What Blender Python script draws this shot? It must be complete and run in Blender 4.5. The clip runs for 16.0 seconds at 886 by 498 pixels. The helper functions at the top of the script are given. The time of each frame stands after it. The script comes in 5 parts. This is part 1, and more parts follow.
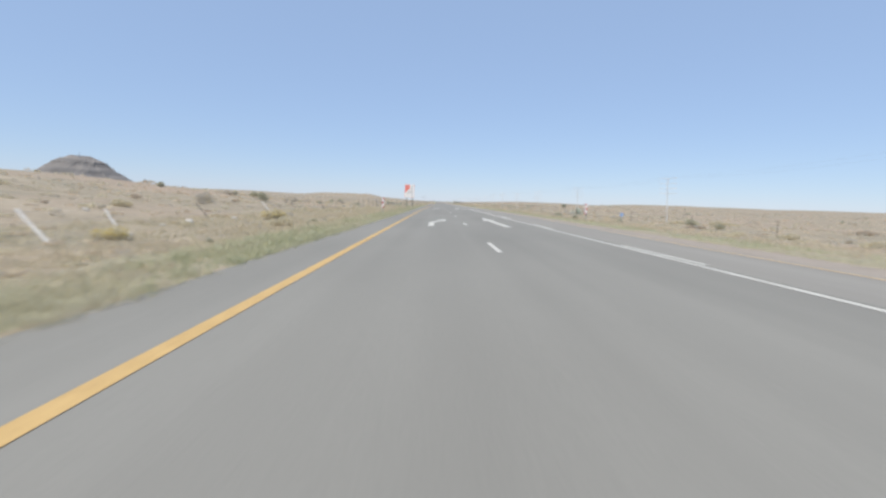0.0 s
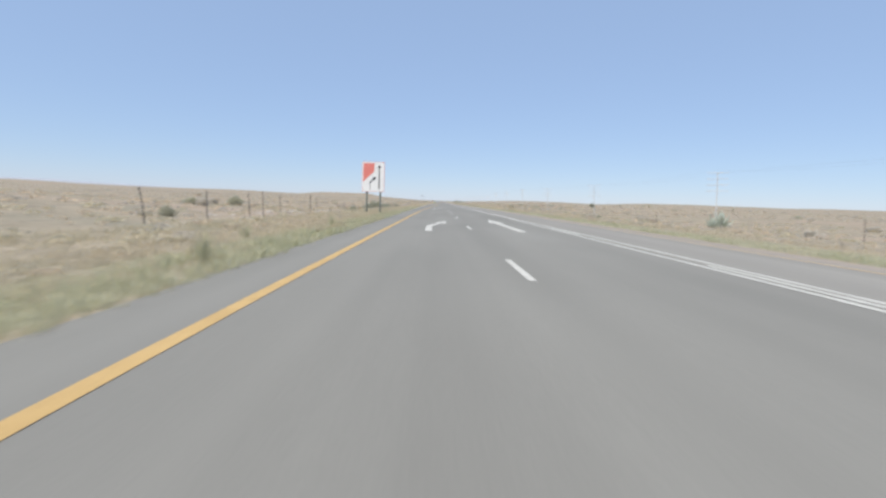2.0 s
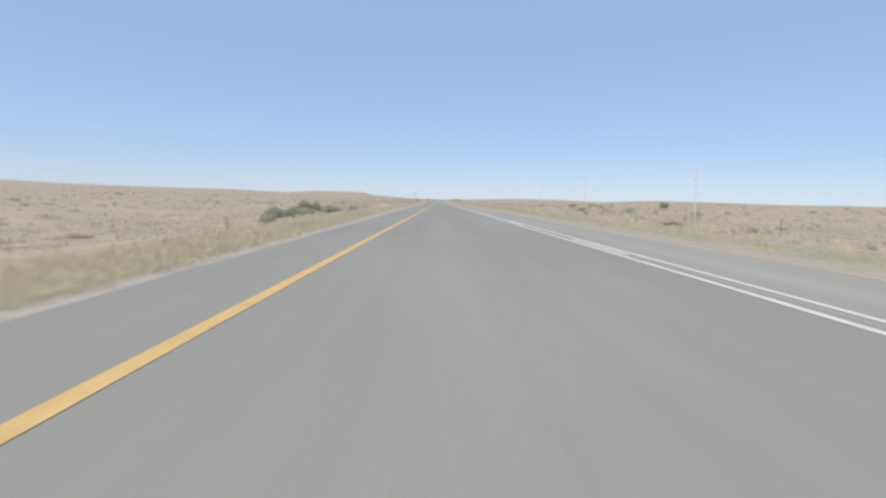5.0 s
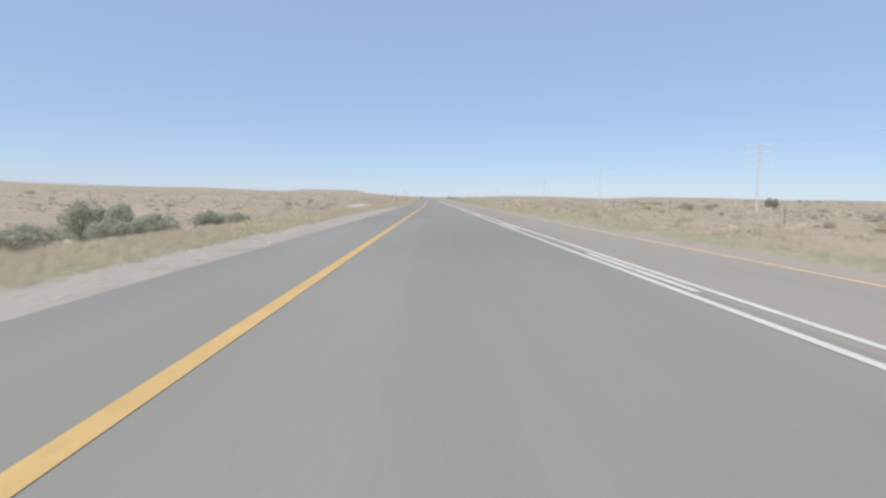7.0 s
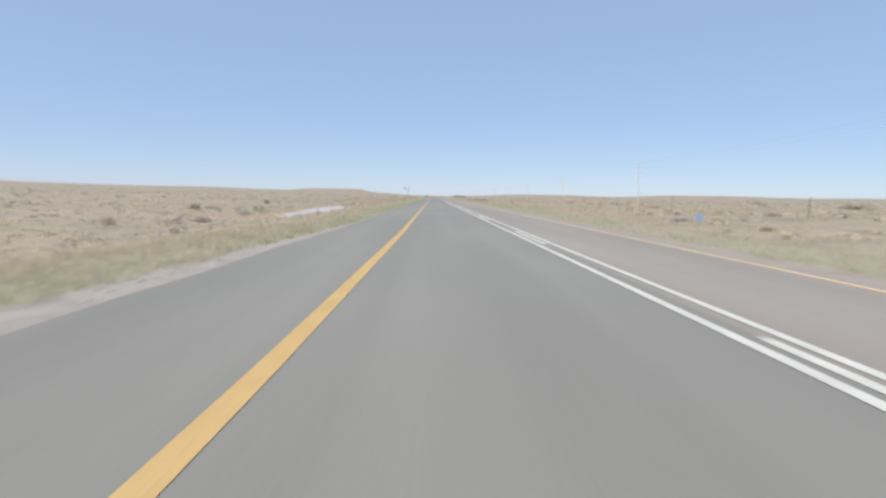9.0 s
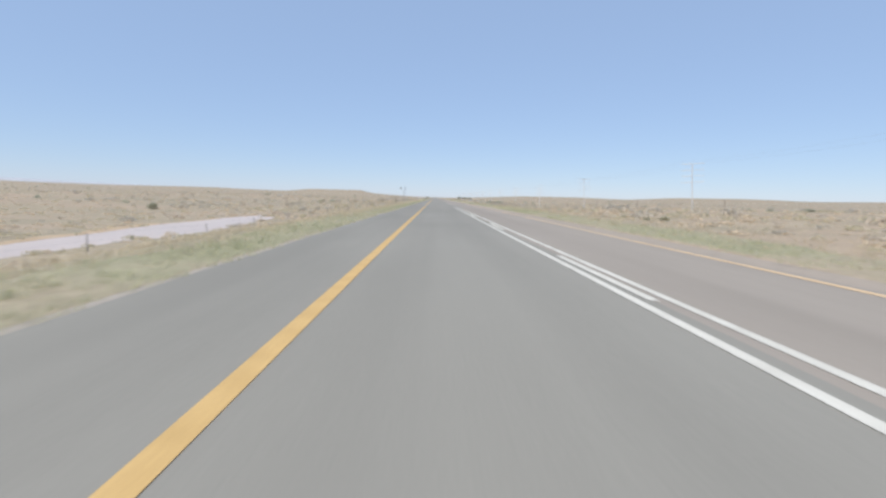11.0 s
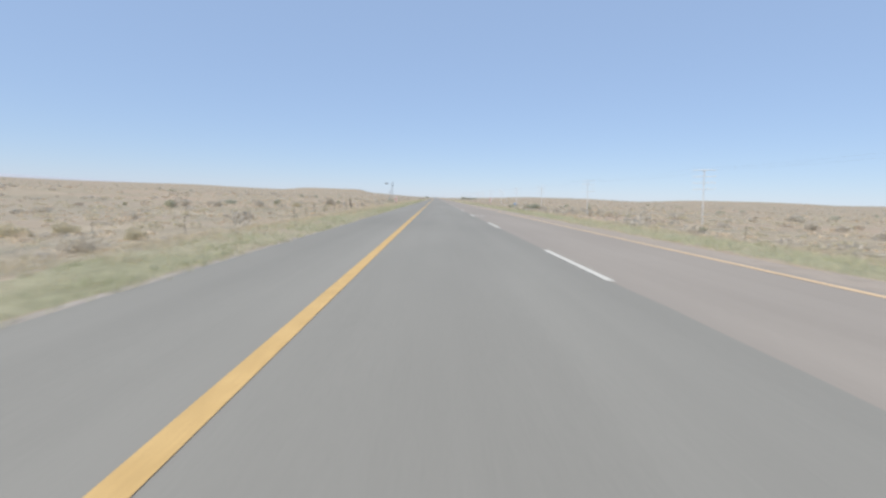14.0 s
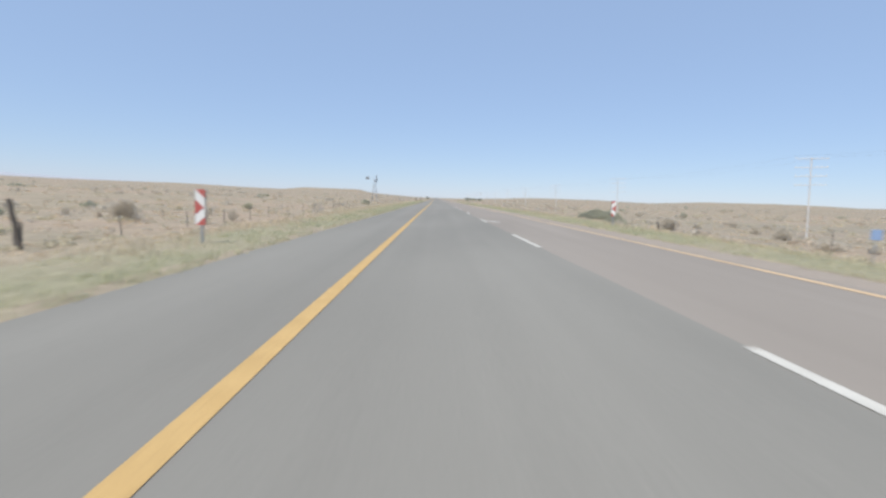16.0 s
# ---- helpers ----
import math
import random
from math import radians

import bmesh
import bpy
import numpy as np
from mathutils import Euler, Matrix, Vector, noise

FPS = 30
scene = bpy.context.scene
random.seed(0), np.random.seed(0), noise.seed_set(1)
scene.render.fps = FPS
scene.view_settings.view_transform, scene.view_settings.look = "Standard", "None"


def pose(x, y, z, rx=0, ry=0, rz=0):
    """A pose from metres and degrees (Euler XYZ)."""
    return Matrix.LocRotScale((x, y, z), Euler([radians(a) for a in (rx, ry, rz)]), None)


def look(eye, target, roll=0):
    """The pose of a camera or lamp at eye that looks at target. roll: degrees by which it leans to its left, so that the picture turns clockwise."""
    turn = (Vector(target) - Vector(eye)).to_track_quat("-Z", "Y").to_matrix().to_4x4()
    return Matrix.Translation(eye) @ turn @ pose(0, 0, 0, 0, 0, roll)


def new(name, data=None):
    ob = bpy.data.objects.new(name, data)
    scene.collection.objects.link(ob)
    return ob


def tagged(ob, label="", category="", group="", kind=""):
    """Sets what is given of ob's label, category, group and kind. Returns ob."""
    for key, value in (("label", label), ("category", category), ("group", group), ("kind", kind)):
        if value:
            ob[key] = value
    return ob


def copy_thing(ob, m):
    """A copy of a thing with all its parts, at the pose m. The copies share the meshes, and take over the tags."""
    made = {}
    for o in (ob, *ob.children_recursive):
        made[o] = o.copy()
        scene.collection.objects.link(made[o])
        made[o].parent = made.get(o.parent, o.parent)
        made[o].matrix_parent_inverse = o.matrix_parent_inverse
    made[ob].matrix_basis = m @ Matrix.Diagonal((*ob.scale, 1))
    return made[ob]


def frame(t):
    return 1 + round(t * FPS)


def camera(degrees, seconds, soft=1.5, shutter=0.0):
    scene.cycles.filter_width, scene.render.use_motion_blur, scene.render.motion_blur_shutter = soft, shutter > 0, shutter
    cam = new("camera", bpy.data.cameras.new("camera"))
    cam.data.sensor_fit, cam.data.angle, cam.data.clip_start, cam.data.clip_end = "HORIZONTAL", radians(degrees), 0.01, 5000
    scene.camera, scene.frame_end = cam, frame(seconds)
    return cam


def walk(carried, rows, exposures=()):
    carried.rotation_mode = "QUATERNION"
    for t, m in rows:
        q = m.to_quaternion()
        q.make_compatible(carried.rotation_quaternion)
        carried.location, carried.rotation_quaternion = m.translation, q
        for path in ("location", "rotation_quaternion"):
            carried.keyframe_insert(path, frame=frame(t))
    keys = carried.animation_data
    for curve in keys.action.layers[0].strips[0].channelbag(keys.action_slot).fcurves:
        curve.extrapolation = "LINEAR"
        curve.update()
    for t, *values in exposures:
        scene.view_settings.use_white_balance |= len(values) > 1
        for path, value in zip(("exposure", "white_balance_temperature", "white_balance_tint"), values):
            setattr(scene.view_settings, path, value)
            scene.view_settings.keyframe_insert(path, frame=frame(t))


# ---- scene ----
# ---- camera: driven along the left lane at about 97 km/h ----
cam = camera(85.37, 16.0, soft=2.7, shutter=0.18)
DRIVE = [  # seconds, x, y, z, pitch, roll, yaw
    (0.00, -5.22, 0.00, 1.068, -5.62, -2.20, -0.74),
    (0.50, -5.24, 13.50, 1.068, -5.62, -2.13, -0.74),
    (1.00, -5.24, 27.00, 1.068, -5.62, -2.06, -0.74),
    (1.50, -5.22, 40.50, 1.068, -5.56, -2.03, -0.74),
    (2.00, -5.16, 54.00, 1.068, -5.69, -2.03, -0.74),
    (2.50, -5.05, 67.50, 1.070, -5.62, -2.03, -0.74),
    (3.00, -4.95, 81.00, 1.071, -5.69, -2.00, -0.67),
    (3.50, -4.87, 94.50, 1.071, -5.75, -1.97, -0.81),
    (4.00, -4.75, 108.00, 1.073, -5.69, -1.94, -0.87),
    (4.75, -4.41, 128.25, 1.076, -5.81, -1.78, -1.18),
    (5.50, -4.08, 148.50, 1.079, -5.93, -1.61, -1.48),
    (6.30, -3.71, 170.10, 1.083, -6.06, -1.41, -1.81),
    (7.00, -3.42, 189.00, 1.086, -6.12, -1.28, -1.88),
    (7.50, -3.22, 202.50, 1.088, -6.13, -1.20, -1.81),
    (8.00, -3.00, 216.00, 1.090, -6.20, -1.11, -1.68),
    (8.50, -2.84, 229.50, 1.092, -6.21, -1.15, -1.34),
    (9.00, -2.75, 243.00, 1.093, -6.28, -1.19, -1.21),
    (10.00, -2.60, 270.00, 1.094, -6.20, -1.32, -1.10),
    (11.50, -2.50, 310.50, 1.095, -6.08, -1.55, -0.94),
    (12.00, -2.50, 324.00, 1.095, -6.15, -1.69, -0.94),
    (12.50, -2.50, 337.50, 1.095, -6.15, -1.83, -1.01),
    (13.00, -2.50, 351.00, 1.095, -6.08, -1.97, -0.94),
    (13.50, -2.50, 364.50, 1.095, -6.08, -1.96, -0.94),
    (14.00, -2.50, 378.00, 1.095, -6.08, -1.95, -0.94),
    (14.50, -2.50, 391.50, 1.095, -6.08, -1.96, -0.94),
    (15.00, -2.50, 405.00, 1.095, -6.08, -2.02, -0.94),
    (15.50, -2.50, 418.50, 1.095, -6.08, -2.08, -0.94),
    (16.00, -2.50, 432.00, 1.095, -6.02, -2.20, -0.80),
]
walk(cam, [(t, pose(x, y, z, 90 + p, r, w)) for t, x, y, z, p, r, w in DRIVE])

# ---- world, sun, exposure ----
SUN_ELEV, SUN_AZ = radians(57), radians(217)      # clockwise from +y
world = bpy.data.worlds.new("world")
scene.world = world
world.use_nodes = True
wn = world.node_tree
sky = wn.nodes.new("ShaderNodeTexSky")
sky.sky_type = "NISHITA"
sky.sun_disc = False
sky.sun_elevation, sky.sun_rotation = SUN_ELEV, SUN_AZ
sky.altitude, sky.air_density, sky.dust_density, sky.ozone_density = 1300, 1.1, 0.25, 2.2
wn.nodes["Background"].inputs["Strength"].default_value = 0.134
haze = wn.nodes.new("ShaderNodeMix")            # evens out the clear sky's steep gradient
haze.data_type = "RGBA"
haze.inputs["Factor"].default_value = 0.72
haze.inputs["B"].default_value = (2.3, 3.18, 4.84, 1)
wn.links.new(sky.outputs[0], haze.inputs["A"])
wn.links.new(haze.outputs["Result"], wn.nodes["Background"].inputs["Color"])
sun_data = bpy.data.lights.new("sun", "SUN")
sun_data.energy, sun_data.angle, sun_data.color = 4.0, radians(0.5), (1.0, 0.94, 0.85)
sun = new("sun", sun_data)
sd = Vector((math.sin(SUN_AZ) * math.cos(SUN_ELEV), math.cos(SUN_AZ) * math.cos(SUN_ELEV), math.sin(SUN_ELEV)))
sun.matrix_world = look(sd * 100, (0, 0, 0))
scene.view_settings.exposure = 0.25


# ---- materials ----
def material(name, colors, scale=4.0, rough=0.9, bump=0.3, fine=60.0, island=0.0, metallic=0.0, detail=6.0, stretch=(1, 1, 1), spec=0.3, grit=0.5, leafy=0.0, spread=0.4):
    """Two scales of noise over a colour ramp, with fine relief. island: tone variation from piece to piece."""
    m = bpy.data.materials.new(name)
    m.use_nodes = True
    t = m.node_tree
    b = t.nodes["Principled BSDF"]
    co = t.nodes.new("ShaderNodeTexCoord")
    mp = t.nodes.new("ShaderNodeMapping")
    mp.inputs["Scale"].default_value = stretch
    t.links.new(co.outputs["Object"], mp.inputs["Vector"])
    n1 = t.nodes.new("ShaderNodeTexNoise")
    n1.inputs["Scale"].default_value, n1.inputs["Detail"].default_value = scale, detail
    t.links.new(mp.outputs[0], n1.inputs["Vector"])
    ramp = t.nodes.new("ShaderNodeValToRGB")
    e = ramp.color_ramp.elements
    while len(e) < len(colors):
        e.new(0.5)
    for i, c in enumerate(colors):
        e[i].position = 0.5 - spread / 2 + spread * i / max(1, len(colors) - 1)
        e[i].color = (*c, 1)
    t.links.new(n1.outputs["Fac"], ramp.inputs["Fac"])
    n2 = t.nodes.new("ShaderNodeTexNoise")
    n2.inputs["Scale"].default_value, n2.inputs["Detail"].default_value = fine, 3
    t.links.new(mp.outputs[0], n2.inputs["Vector"])
    mix = t.nodes.new("ShaderNodeMix")
    mix.data_type, mix.blend_type = "RGBA", "MULTIPLY"
    mix.inputs["Factor"].default_value = grit
    g = t.nodes.new("ShaderNodeValToRGB")
    g.color_ramp.elements[0].position, g.color_ramp.elements[0].color = 0.25, (0.45, 0.45, 0.45, 1)
    g.color_ramp.elements[1].position, g.color_ramp.elements[1].color = 0.75, (1.4, 1.4, 1.4, 1)
    t.links.new(n2.outputs["Fac"], g.inputs["Fac"])
    t.links.new(ramp.outputs["Color"], mix.inputs["A"])
    t.links.new(g.outputs["Color"], mix.inputs["B"])
    out = mix.outputs["Result"]
    if island:
        geo = t.nodes.new("ShaderNodeNewGeometry")
        oi = t.nodes.new("ShaderNodeObjectInfo")
        add = t.nodes.new("ShaderNodeMath")
        t.links.new(geo.outputs["Random Per Island"], add.inputs[0])
        t.links.new(oi.outputs["Random"], add.inputs[1])
        mr = t.nodes.new("ShaderNodeMapRange")
        mr.inputs["From Max"].default_value = 2.0
        mr.inputs["To Min"].default_value, mr.inputs["To Max"].default_value = 1 - island, 1 + island
        t.links.new(add.outputs[0], mr.inputs["Value"])
        hs = t.nodes.new("ShaderNodeHueSaturation")
        t.links.new(mr.outputs[0], hs.inputs["Value"])
        t.links.new(out, hs.inputs["Color"])
        out = hs.outputs["Color"]
    t.links.new(out, b.inputs["Base Color"])
    b.inputs["Roughness"].default_value, b.inputs["Metallic"].default_value = rough, metallic
    b.inputs["Specular IOR Level"].default_value = spec
    if leafy:                                   # thin leaves let light through
        tr = t.nodes.new("ShaderNodeBsdfTranslucent")
        ad = t.nodes.new("ShaderNodeAddShader")
        thin = t.nodes.new("ShaderNodeMix")
        thin.data_type = "RGBA"
        thin.inputs["Factor"].default_value = leafy
        thin.inputs["A"].default_value = (0, 0, 0, 1)
        t.links.new(out, thin.inputs["B"])
        t.links.new(thin.outputs["Result"], tr.inputs["Color"])
        t.links.new(b.outputs[0], ad.inputs[0])
        t.links.new(tr.outputs[0], ad.inputs[1])
        t.links.new(ad.outputs[0], t.nodes["Material Output"].inputs["Surface"])
    if bump:
        bp = t.nodes.new("ShaderNodeBump")
        bp.inputs["Strength"].default_value, bp.inputs["Distance"].default_value = bump, 0.02
        t.links.new(n2.outputs["Fac"], bp.inputs["Height"])
        t.links.new(bp.outputs[0], b.inputs["Normal"])
    return m


def pavement(name, tone, streak=0.10, blotch=0.08, rough=0.88):
    """Worn road surfacing: long wheel-polished streaks, broad stains and fine chippings."""
    m = bpy.data.materials.new(name)
    m.use_nodes = True
    t = m.node_tree
    b = t.nodes["Principled BSDF"]
    co = t.nodes.new("ShaderNodeTexCoord")
    total = None
    for scale, stretch, detail, amount in ((1.1, (1, 0.02, 1), 4, streak), (0.32, (1, 0.3, 1), 5, blotch), (0.05, (1, 0.5, 1), 3, blotch * 0.7), (42, (1, 1, 1), 2, 0.05)):
        mp = t.nodes.new("ShaderNodeMapping")
        mp.inputs["Scale"].default_value = stretch
        t.links.new(co.outputs["Object"], mp.inputs["Vector"])
        n = t.nodes.new("ShaderNodeTexNoise")
        n.inputs["Scale"].default_value, n.inputs["Detail"].default_value = scale, detail
        t.links.new(mp.outputs[0], n.inputs["Vector"])
        mr = t.nodes.new("ShaderNodeMapRange")
        mr.inputs["From Min"].default_value, mr.inputs["From Max"].default_value = 0.3, 0.7
        mr.inputs["To Min"].default_value, mr.inputs["To Max"].default_value = 1 - amount, 1 + amount
        t.links.new(n.outputs["Fac"], mr.inputs["Value"])
        if total is None:
            total = mr.outputs[0]
        else:
            mul = t.nodes.new("ShaderNodeMath")
            mul.operation = "MULTIPLY"
            t.links.new(total, mul.inputs[0])
            t.links.new(mr.outputs[0], mul.inputs[1])
            total = mul.outputs[0]
    hs = t.nodes.new("ShaderNodeHueSaturation")
    hs.inputs["Color"].default_value = (*tone, 1)
    t.links.new(total, hs.inputs["Value"])
    t.links.new(hs.outputs["Color"], b.inputs["Base Color"])
    b.inputs["Roughness"].default_value, b.inputs["Specular IOR Level"].default_value = rough, 0.3
    bp = t.nodes.new("ShaderNodeBump")
    bp.inputs["Strength"].default_value, bp.inputs["Distance"].default_value = 0.12, 0.01
    t.links.new(n.outputs["Fac"], bp.inputs["Height"])
    t.links.new(bp.outputs[0], b.inputs["Normal"])
    return m


def veld_soil(name):
    """Straw-covered soil with bare pinkish patches and grey scrubby ones, at three sizes."""
    m = bpy.data.materials.new(name)
    m.use_nodes = True
    t = m.node_tree
    b = t.nodes["Principled BSDF"]
    co = t.nodes.new("ShaderNodeTexCoord")

    def grain(scale, detail, stretch=(1, 1, 1)):
        mp = t.nodes.new("ShaderNodeMapping")
        mp.inputs["Scale"].default_value = stretch
        t.links.new(co.outputs["Object"], mp.inputs["Vector"])
        n = t.nodes.new("ShaderNodeTexNoise")
        n.inputs["Scale"].default_value, n.inputs["Detail"].default_value = scale, detail
        t.links.new(mp.outputs[0], n.inputs["Vector"])
        return n.outputs["Fac"]

    def blend(a, fac, lo, hi, color, most):
        mr = t.nodes.new("ShaderNodeMapRange")
        mr.inputs["From Min"].default_value, mr.inputs["From Max"].default_value = lo, hi
        mr.inputs["To Max"].default_value = most
        t.links.new(fac, mr.inputs["Value"])
        mx = t.nodes.new("ShaderNodeMix")
        mx.data_type = "RGBA"
        mx.inputs["B"].default_value = (*color, 1)
        t.links.new(mr.outputs[0], mx.inputs["Factor"])
        t.links.new(a, mx.inputs["A"])
        return mx.outputs["Result"]

    ramp = t.nodes.new("ShaderNodeValToRGB")
    e = ramp.color_ramp.elements
    e[0].position, e[0].color = 0.36, (0.25, 0.215, 0.157, 1)
    e[1].position, e[1].color = 0.64, (0.33, 0.278, 0.205, 1)
    mid = e.new(0.5)
    mid.color = (0.29, 0.247, 0.182, 1)
    t.links.new(grain(0.5, 9), ramp.inputs["Fac"])
    c = blend(ramp.outputs["Color"], grain(0.045, 6, (0.7, 1, 1)), 0.47, 0.62, (0.342, 0.266, 0.202), 0.8)      # bare pinkish soil
    c = blend(c, grain(0.016, 5, (0.6, 1, 1)), 0.52, 0.66, (0.262, 0.234, 0.182), 0.65)                             # greyer scrub
    c = blend(c, grain(0.16, 7), 0.55, 0.68, (0.218, 0.205, 0.155), 0.65)
    c = blend(c, grain(0.11, 7, (1, 0.8, 1)), 0.60, 0.70, (0.385, 0.33, 0.245), 0.6)                            # pale dry grass
    fine = grain(4.0, 4)
    g = t.nodes.new("ShaderNodeMapRange")
    g.inputs["From Min"].default_value, g.inputs["From Max"].default_value = 0.3, 0.7
    g.inputs["To Min"].default_value, g.inputs["To Max"].default_value = 0.86, 1.14
    t.links.new(fine, g.inputs["Value"])
    hs = t.nodes.new("ShaderNodeHueSaturation")
    t.links.new(g.outputs[0], hs.inputs["Value"])
    t.links.new(c, hs.inputs["Color"])
    t.links.new(hs.outputs["Color"], b.inputs["Base Color"])
    b.inputs["Roughness"].default_value, b.inputs["Specular IOR Level"].default_value = 0.97, 0.2
    bp = t.nodes.new("ShaderNodeBump")
    bp.inputs["Strength"].default_value, bp.inputs["Distance"].default_value = 0.35, 0.03
    t.links.new(fine, bp.inputs["Height"])
    t.links.new(bp.outputs[0], b.inputs["Normal"])
    return m


ASPHALT = pavement("asphalt", (0.214, 0.206, 0.182), 0.055, 0.07)
SEAL = pavement("chip_seal", (0.259, 0.231, 0.199), 0.06, 0.06)
SEAL_GREY = pavement("grey_chip_seal", (0.249, 0.235, 0.207), 0.06, 0.06)
GRAVEL = material("gravel", [(0.265, 0.237, 0.205), (0.335, 0.3, 0.262), (0.3, 0.272, 0.24)], 1.2, 0.95, 0.5, 30, grit=0.35)
YELLOW = material("yellow_road_paint", [(0.45, 0.3, 0.122), (0.52, 0.353, 0.15)], 3.0, 0.75, 0.1, 40, grit=0.3)
YELLOW_WORN = material("worn_yellow_road_paint", [(0.48, 0.35, 0.205), (0.54, 0.395, 0.235)], 0.5, 0.8, 0.1, 40, grit=0.3)
YELLOW_PALE = material("pale_yellow_road_paint", [(0.53, 0.385, 0.235), (0.59, 0.435, 0.27)], 0.5, 0.8, 0.1, 40, grit=0.3)
GRAVEL_TAN = material("tan_gravel", [(0.262, 0.228, 0.19), (0.318, 0.272, 0.226), (0.29, 0.254, 0.213)], 1.2, 0.95, 0.5, 30, grit=0.35)
BITUMEN = pavement("fresh_bitumen", (0.202, 0.193, 0.171), 0.05, 0.1)
WHITE = material("white_road_paint", [(0.47, 0.455, 0.405), (0.57, 0.555, 0.5)], 2.0, 0.7, 0.1, 40, grit=0.25)
SOIL = veld_soil("dry_soil")
GRASS_G = material("green_grass", [(0.264, 0.264, 0.168), (0.3, 0.286, 0.192), (0.32, 0.284, 0.206)], 0.12, 0.85, 0, 8, island=0.12, grit=0.1, leafy=0.8)
GRASS_D = material("dry_grass", [(0.31, 0.272, 0.185), (0.35, 0.305, 0.21)], 0.3, 0.85, 0, 8, island=0.1, grit=0.1, leafy=0.8)
LEAF_GREY = material("grey_green_leaves", [(0.284, 0.26, 0.216), (0.336, 0.303, 0.253)], 2.0, 0.85, 0, 12, island=0.12, grit=0.15, leafy=0.9)
LEAF_GREEN = material("green_leaves", [(0.214, 0.216, 0.166), (0.264, 0.26, 0.204)], 2.0, 0.85, 0, 12, island=0.12, grit=0.2, leafy=0.9)
LEAF_SOFT = material("soft_green_leaves", [(0.244, 0.238, 0.18), (0.296, 0.282, 0.216)], 2.0, 0.85, 0, 12, island=0.12, grit=0.18, leafy=0.9)
LEAF_DRY = material("brown_leaves", [(0.282, 0.244, 0.195), (0.334, 0.285, 0.227)], 2.0, 0.85, 0, 12, island=0.15, grit=0.15, leafy=0.85)
LEAF_OLIVE = material("olive_leaves", [(0.292, 0.266, 0.19), (0.345, 0.307, 0.226)], 2.0, 0.85, 0, 12, island=0.1, grit=0.15, leafy=0.9)
GRASS_S = material("straw_grass", [(0.31, 0.268, 0.19), (0.352, 0.298, 0.215)], 0.3, 0.85, 0, 8, island=0.1, grit=0.1, leafy=0.8)
GRASS_T = material("tall_green_grass", [(0.242, 0.248, 0.152), (0.282, 0.275, 0.178)], 0.3, 0.85, 0, 8, island=0.12, grit=0.1, leafy=0.8)
FLOWER = material("yellow_flowers", [(0.6, 0.44, 0.08), (0.55, 0.47, 0.15)], 2.0, 0.7, 0, 12, island=0.2)
TWIG = material("twig_bark", [(0.14, 0.11, 0.08), (0.22, 0.18, 0.14)], 6.0, 0.9, 0.3, 50)
WOOD_DARK = material("weathered_dark_timber", [(0.09, 0.078, 0.066), (0.16, 0.138, 0.115)], 5.0, 0.9, 0.4, 40, stretch=(1, 1, 0.15))
WOOD_PALE = material("bleached_timber", [(0.66, 0.63, 0.58), (0.76, 0.73, 0.68)], 5.0, 0.9, 0.3, 40, stretch=(1, 1, 0.15), grit=0.3)
WOOD_POLE = material("grey_bleached_pole", [(0.56, 0.55, 0.54), (0.66, 0.65, 0.64)], 5.0, 0.9, 0.3, 40, stretch=(1, 1, 0.15), grit=0.3)
METAL = material("galvanised_steel", [(0.36, 0.37, 0.38), (0.48, 0.49, 0.5)], 8.0, 0.5, 0.05, 80, metallic=0.7)
SIGN_WHITE = material("white_sheeting", [(0.71, 0.705, 0.69), (0.77, 0.765, 0.75)], 1.5, 0.45, 0.02, 60, grit=0.1)
SIGN_RED = material("faded_red_sheeting", [(0.64, 0.185, 0.155), (0.7, 0.225, 0.19)], 1.5, 0.45, 0.02, 60, grit=0.15)
MARKER_RED = material("dull_red_sheeting", [(0.44, 0.1, 0.09), (0.5, 0.13, 0.115)], 1.5, 0.5, 0.02, 60, grit=0.15)
SIGN_BLACK = material("black_sheeting", [(0.04, 0.042, 0.048), (0.065, 0.067, 0.072)], 1.5, 0.5, 0.02, 60)
SIGN_BACK = material("grey_sheet_metal", [(0.2, 0.2, 0.2), (0.28, 0.28, 0.28)], 3, 0.5, 0.05, 60, metallic=0.5)
BLUE = material("blue_painted_plate", [(0.24, 0.34, 0.53), (0.28, 0.385, 0.57)], 3, 0.5, 0.02, 60)
ROCK = material("dark_rock_scree", [(0.15, 0.142, 0.135), (0.195, 0.182, 0.17), (0.245, 0.224, 0.205)], 0.6, 0.95, 0.6, 1.6, detail=8, stretch=(0.12, 0.12, 2.2))
STONE = material("field_stone", [(0.24, 0.21, 0.18), (0.44, 0.4, 0.35)], 2.0, 0.95, 0.5, 12, island=0.4)
WATER = material("muddy_water", [(0.46, 0.378, 0.325), (0.51, 0.42, 0.362)], 0.1, 0.3, 0.04, 0.8, spec=0.18, grit=0.1)
# pale blue-grey base colour imitates aerial haze over the far hills
HAZY_HILL = material("haze_tinted_hillside", [(0.36, 0.375, 0.41), (0.39, 0.405, 0.435)], 0.004, 0.97, 0, 0.02, grit=0.2)
TURF = material("verge_turf", [(0.24, 0.232, 0.145), (0.268, 0.254, 0.166), (0.292, 0.262, 0.181), (0.307, 0.263, 0.189)], 0.25, 0.95, 0.4, 6, detail=10, grit=0.4, spread=0.28)
SAND = material("orange_sand", [(0.36, 0.27, 0.18), (0.42, 0.325, 0.225)], 0.5, 0.97, 0.4, 6, grit=0.3)
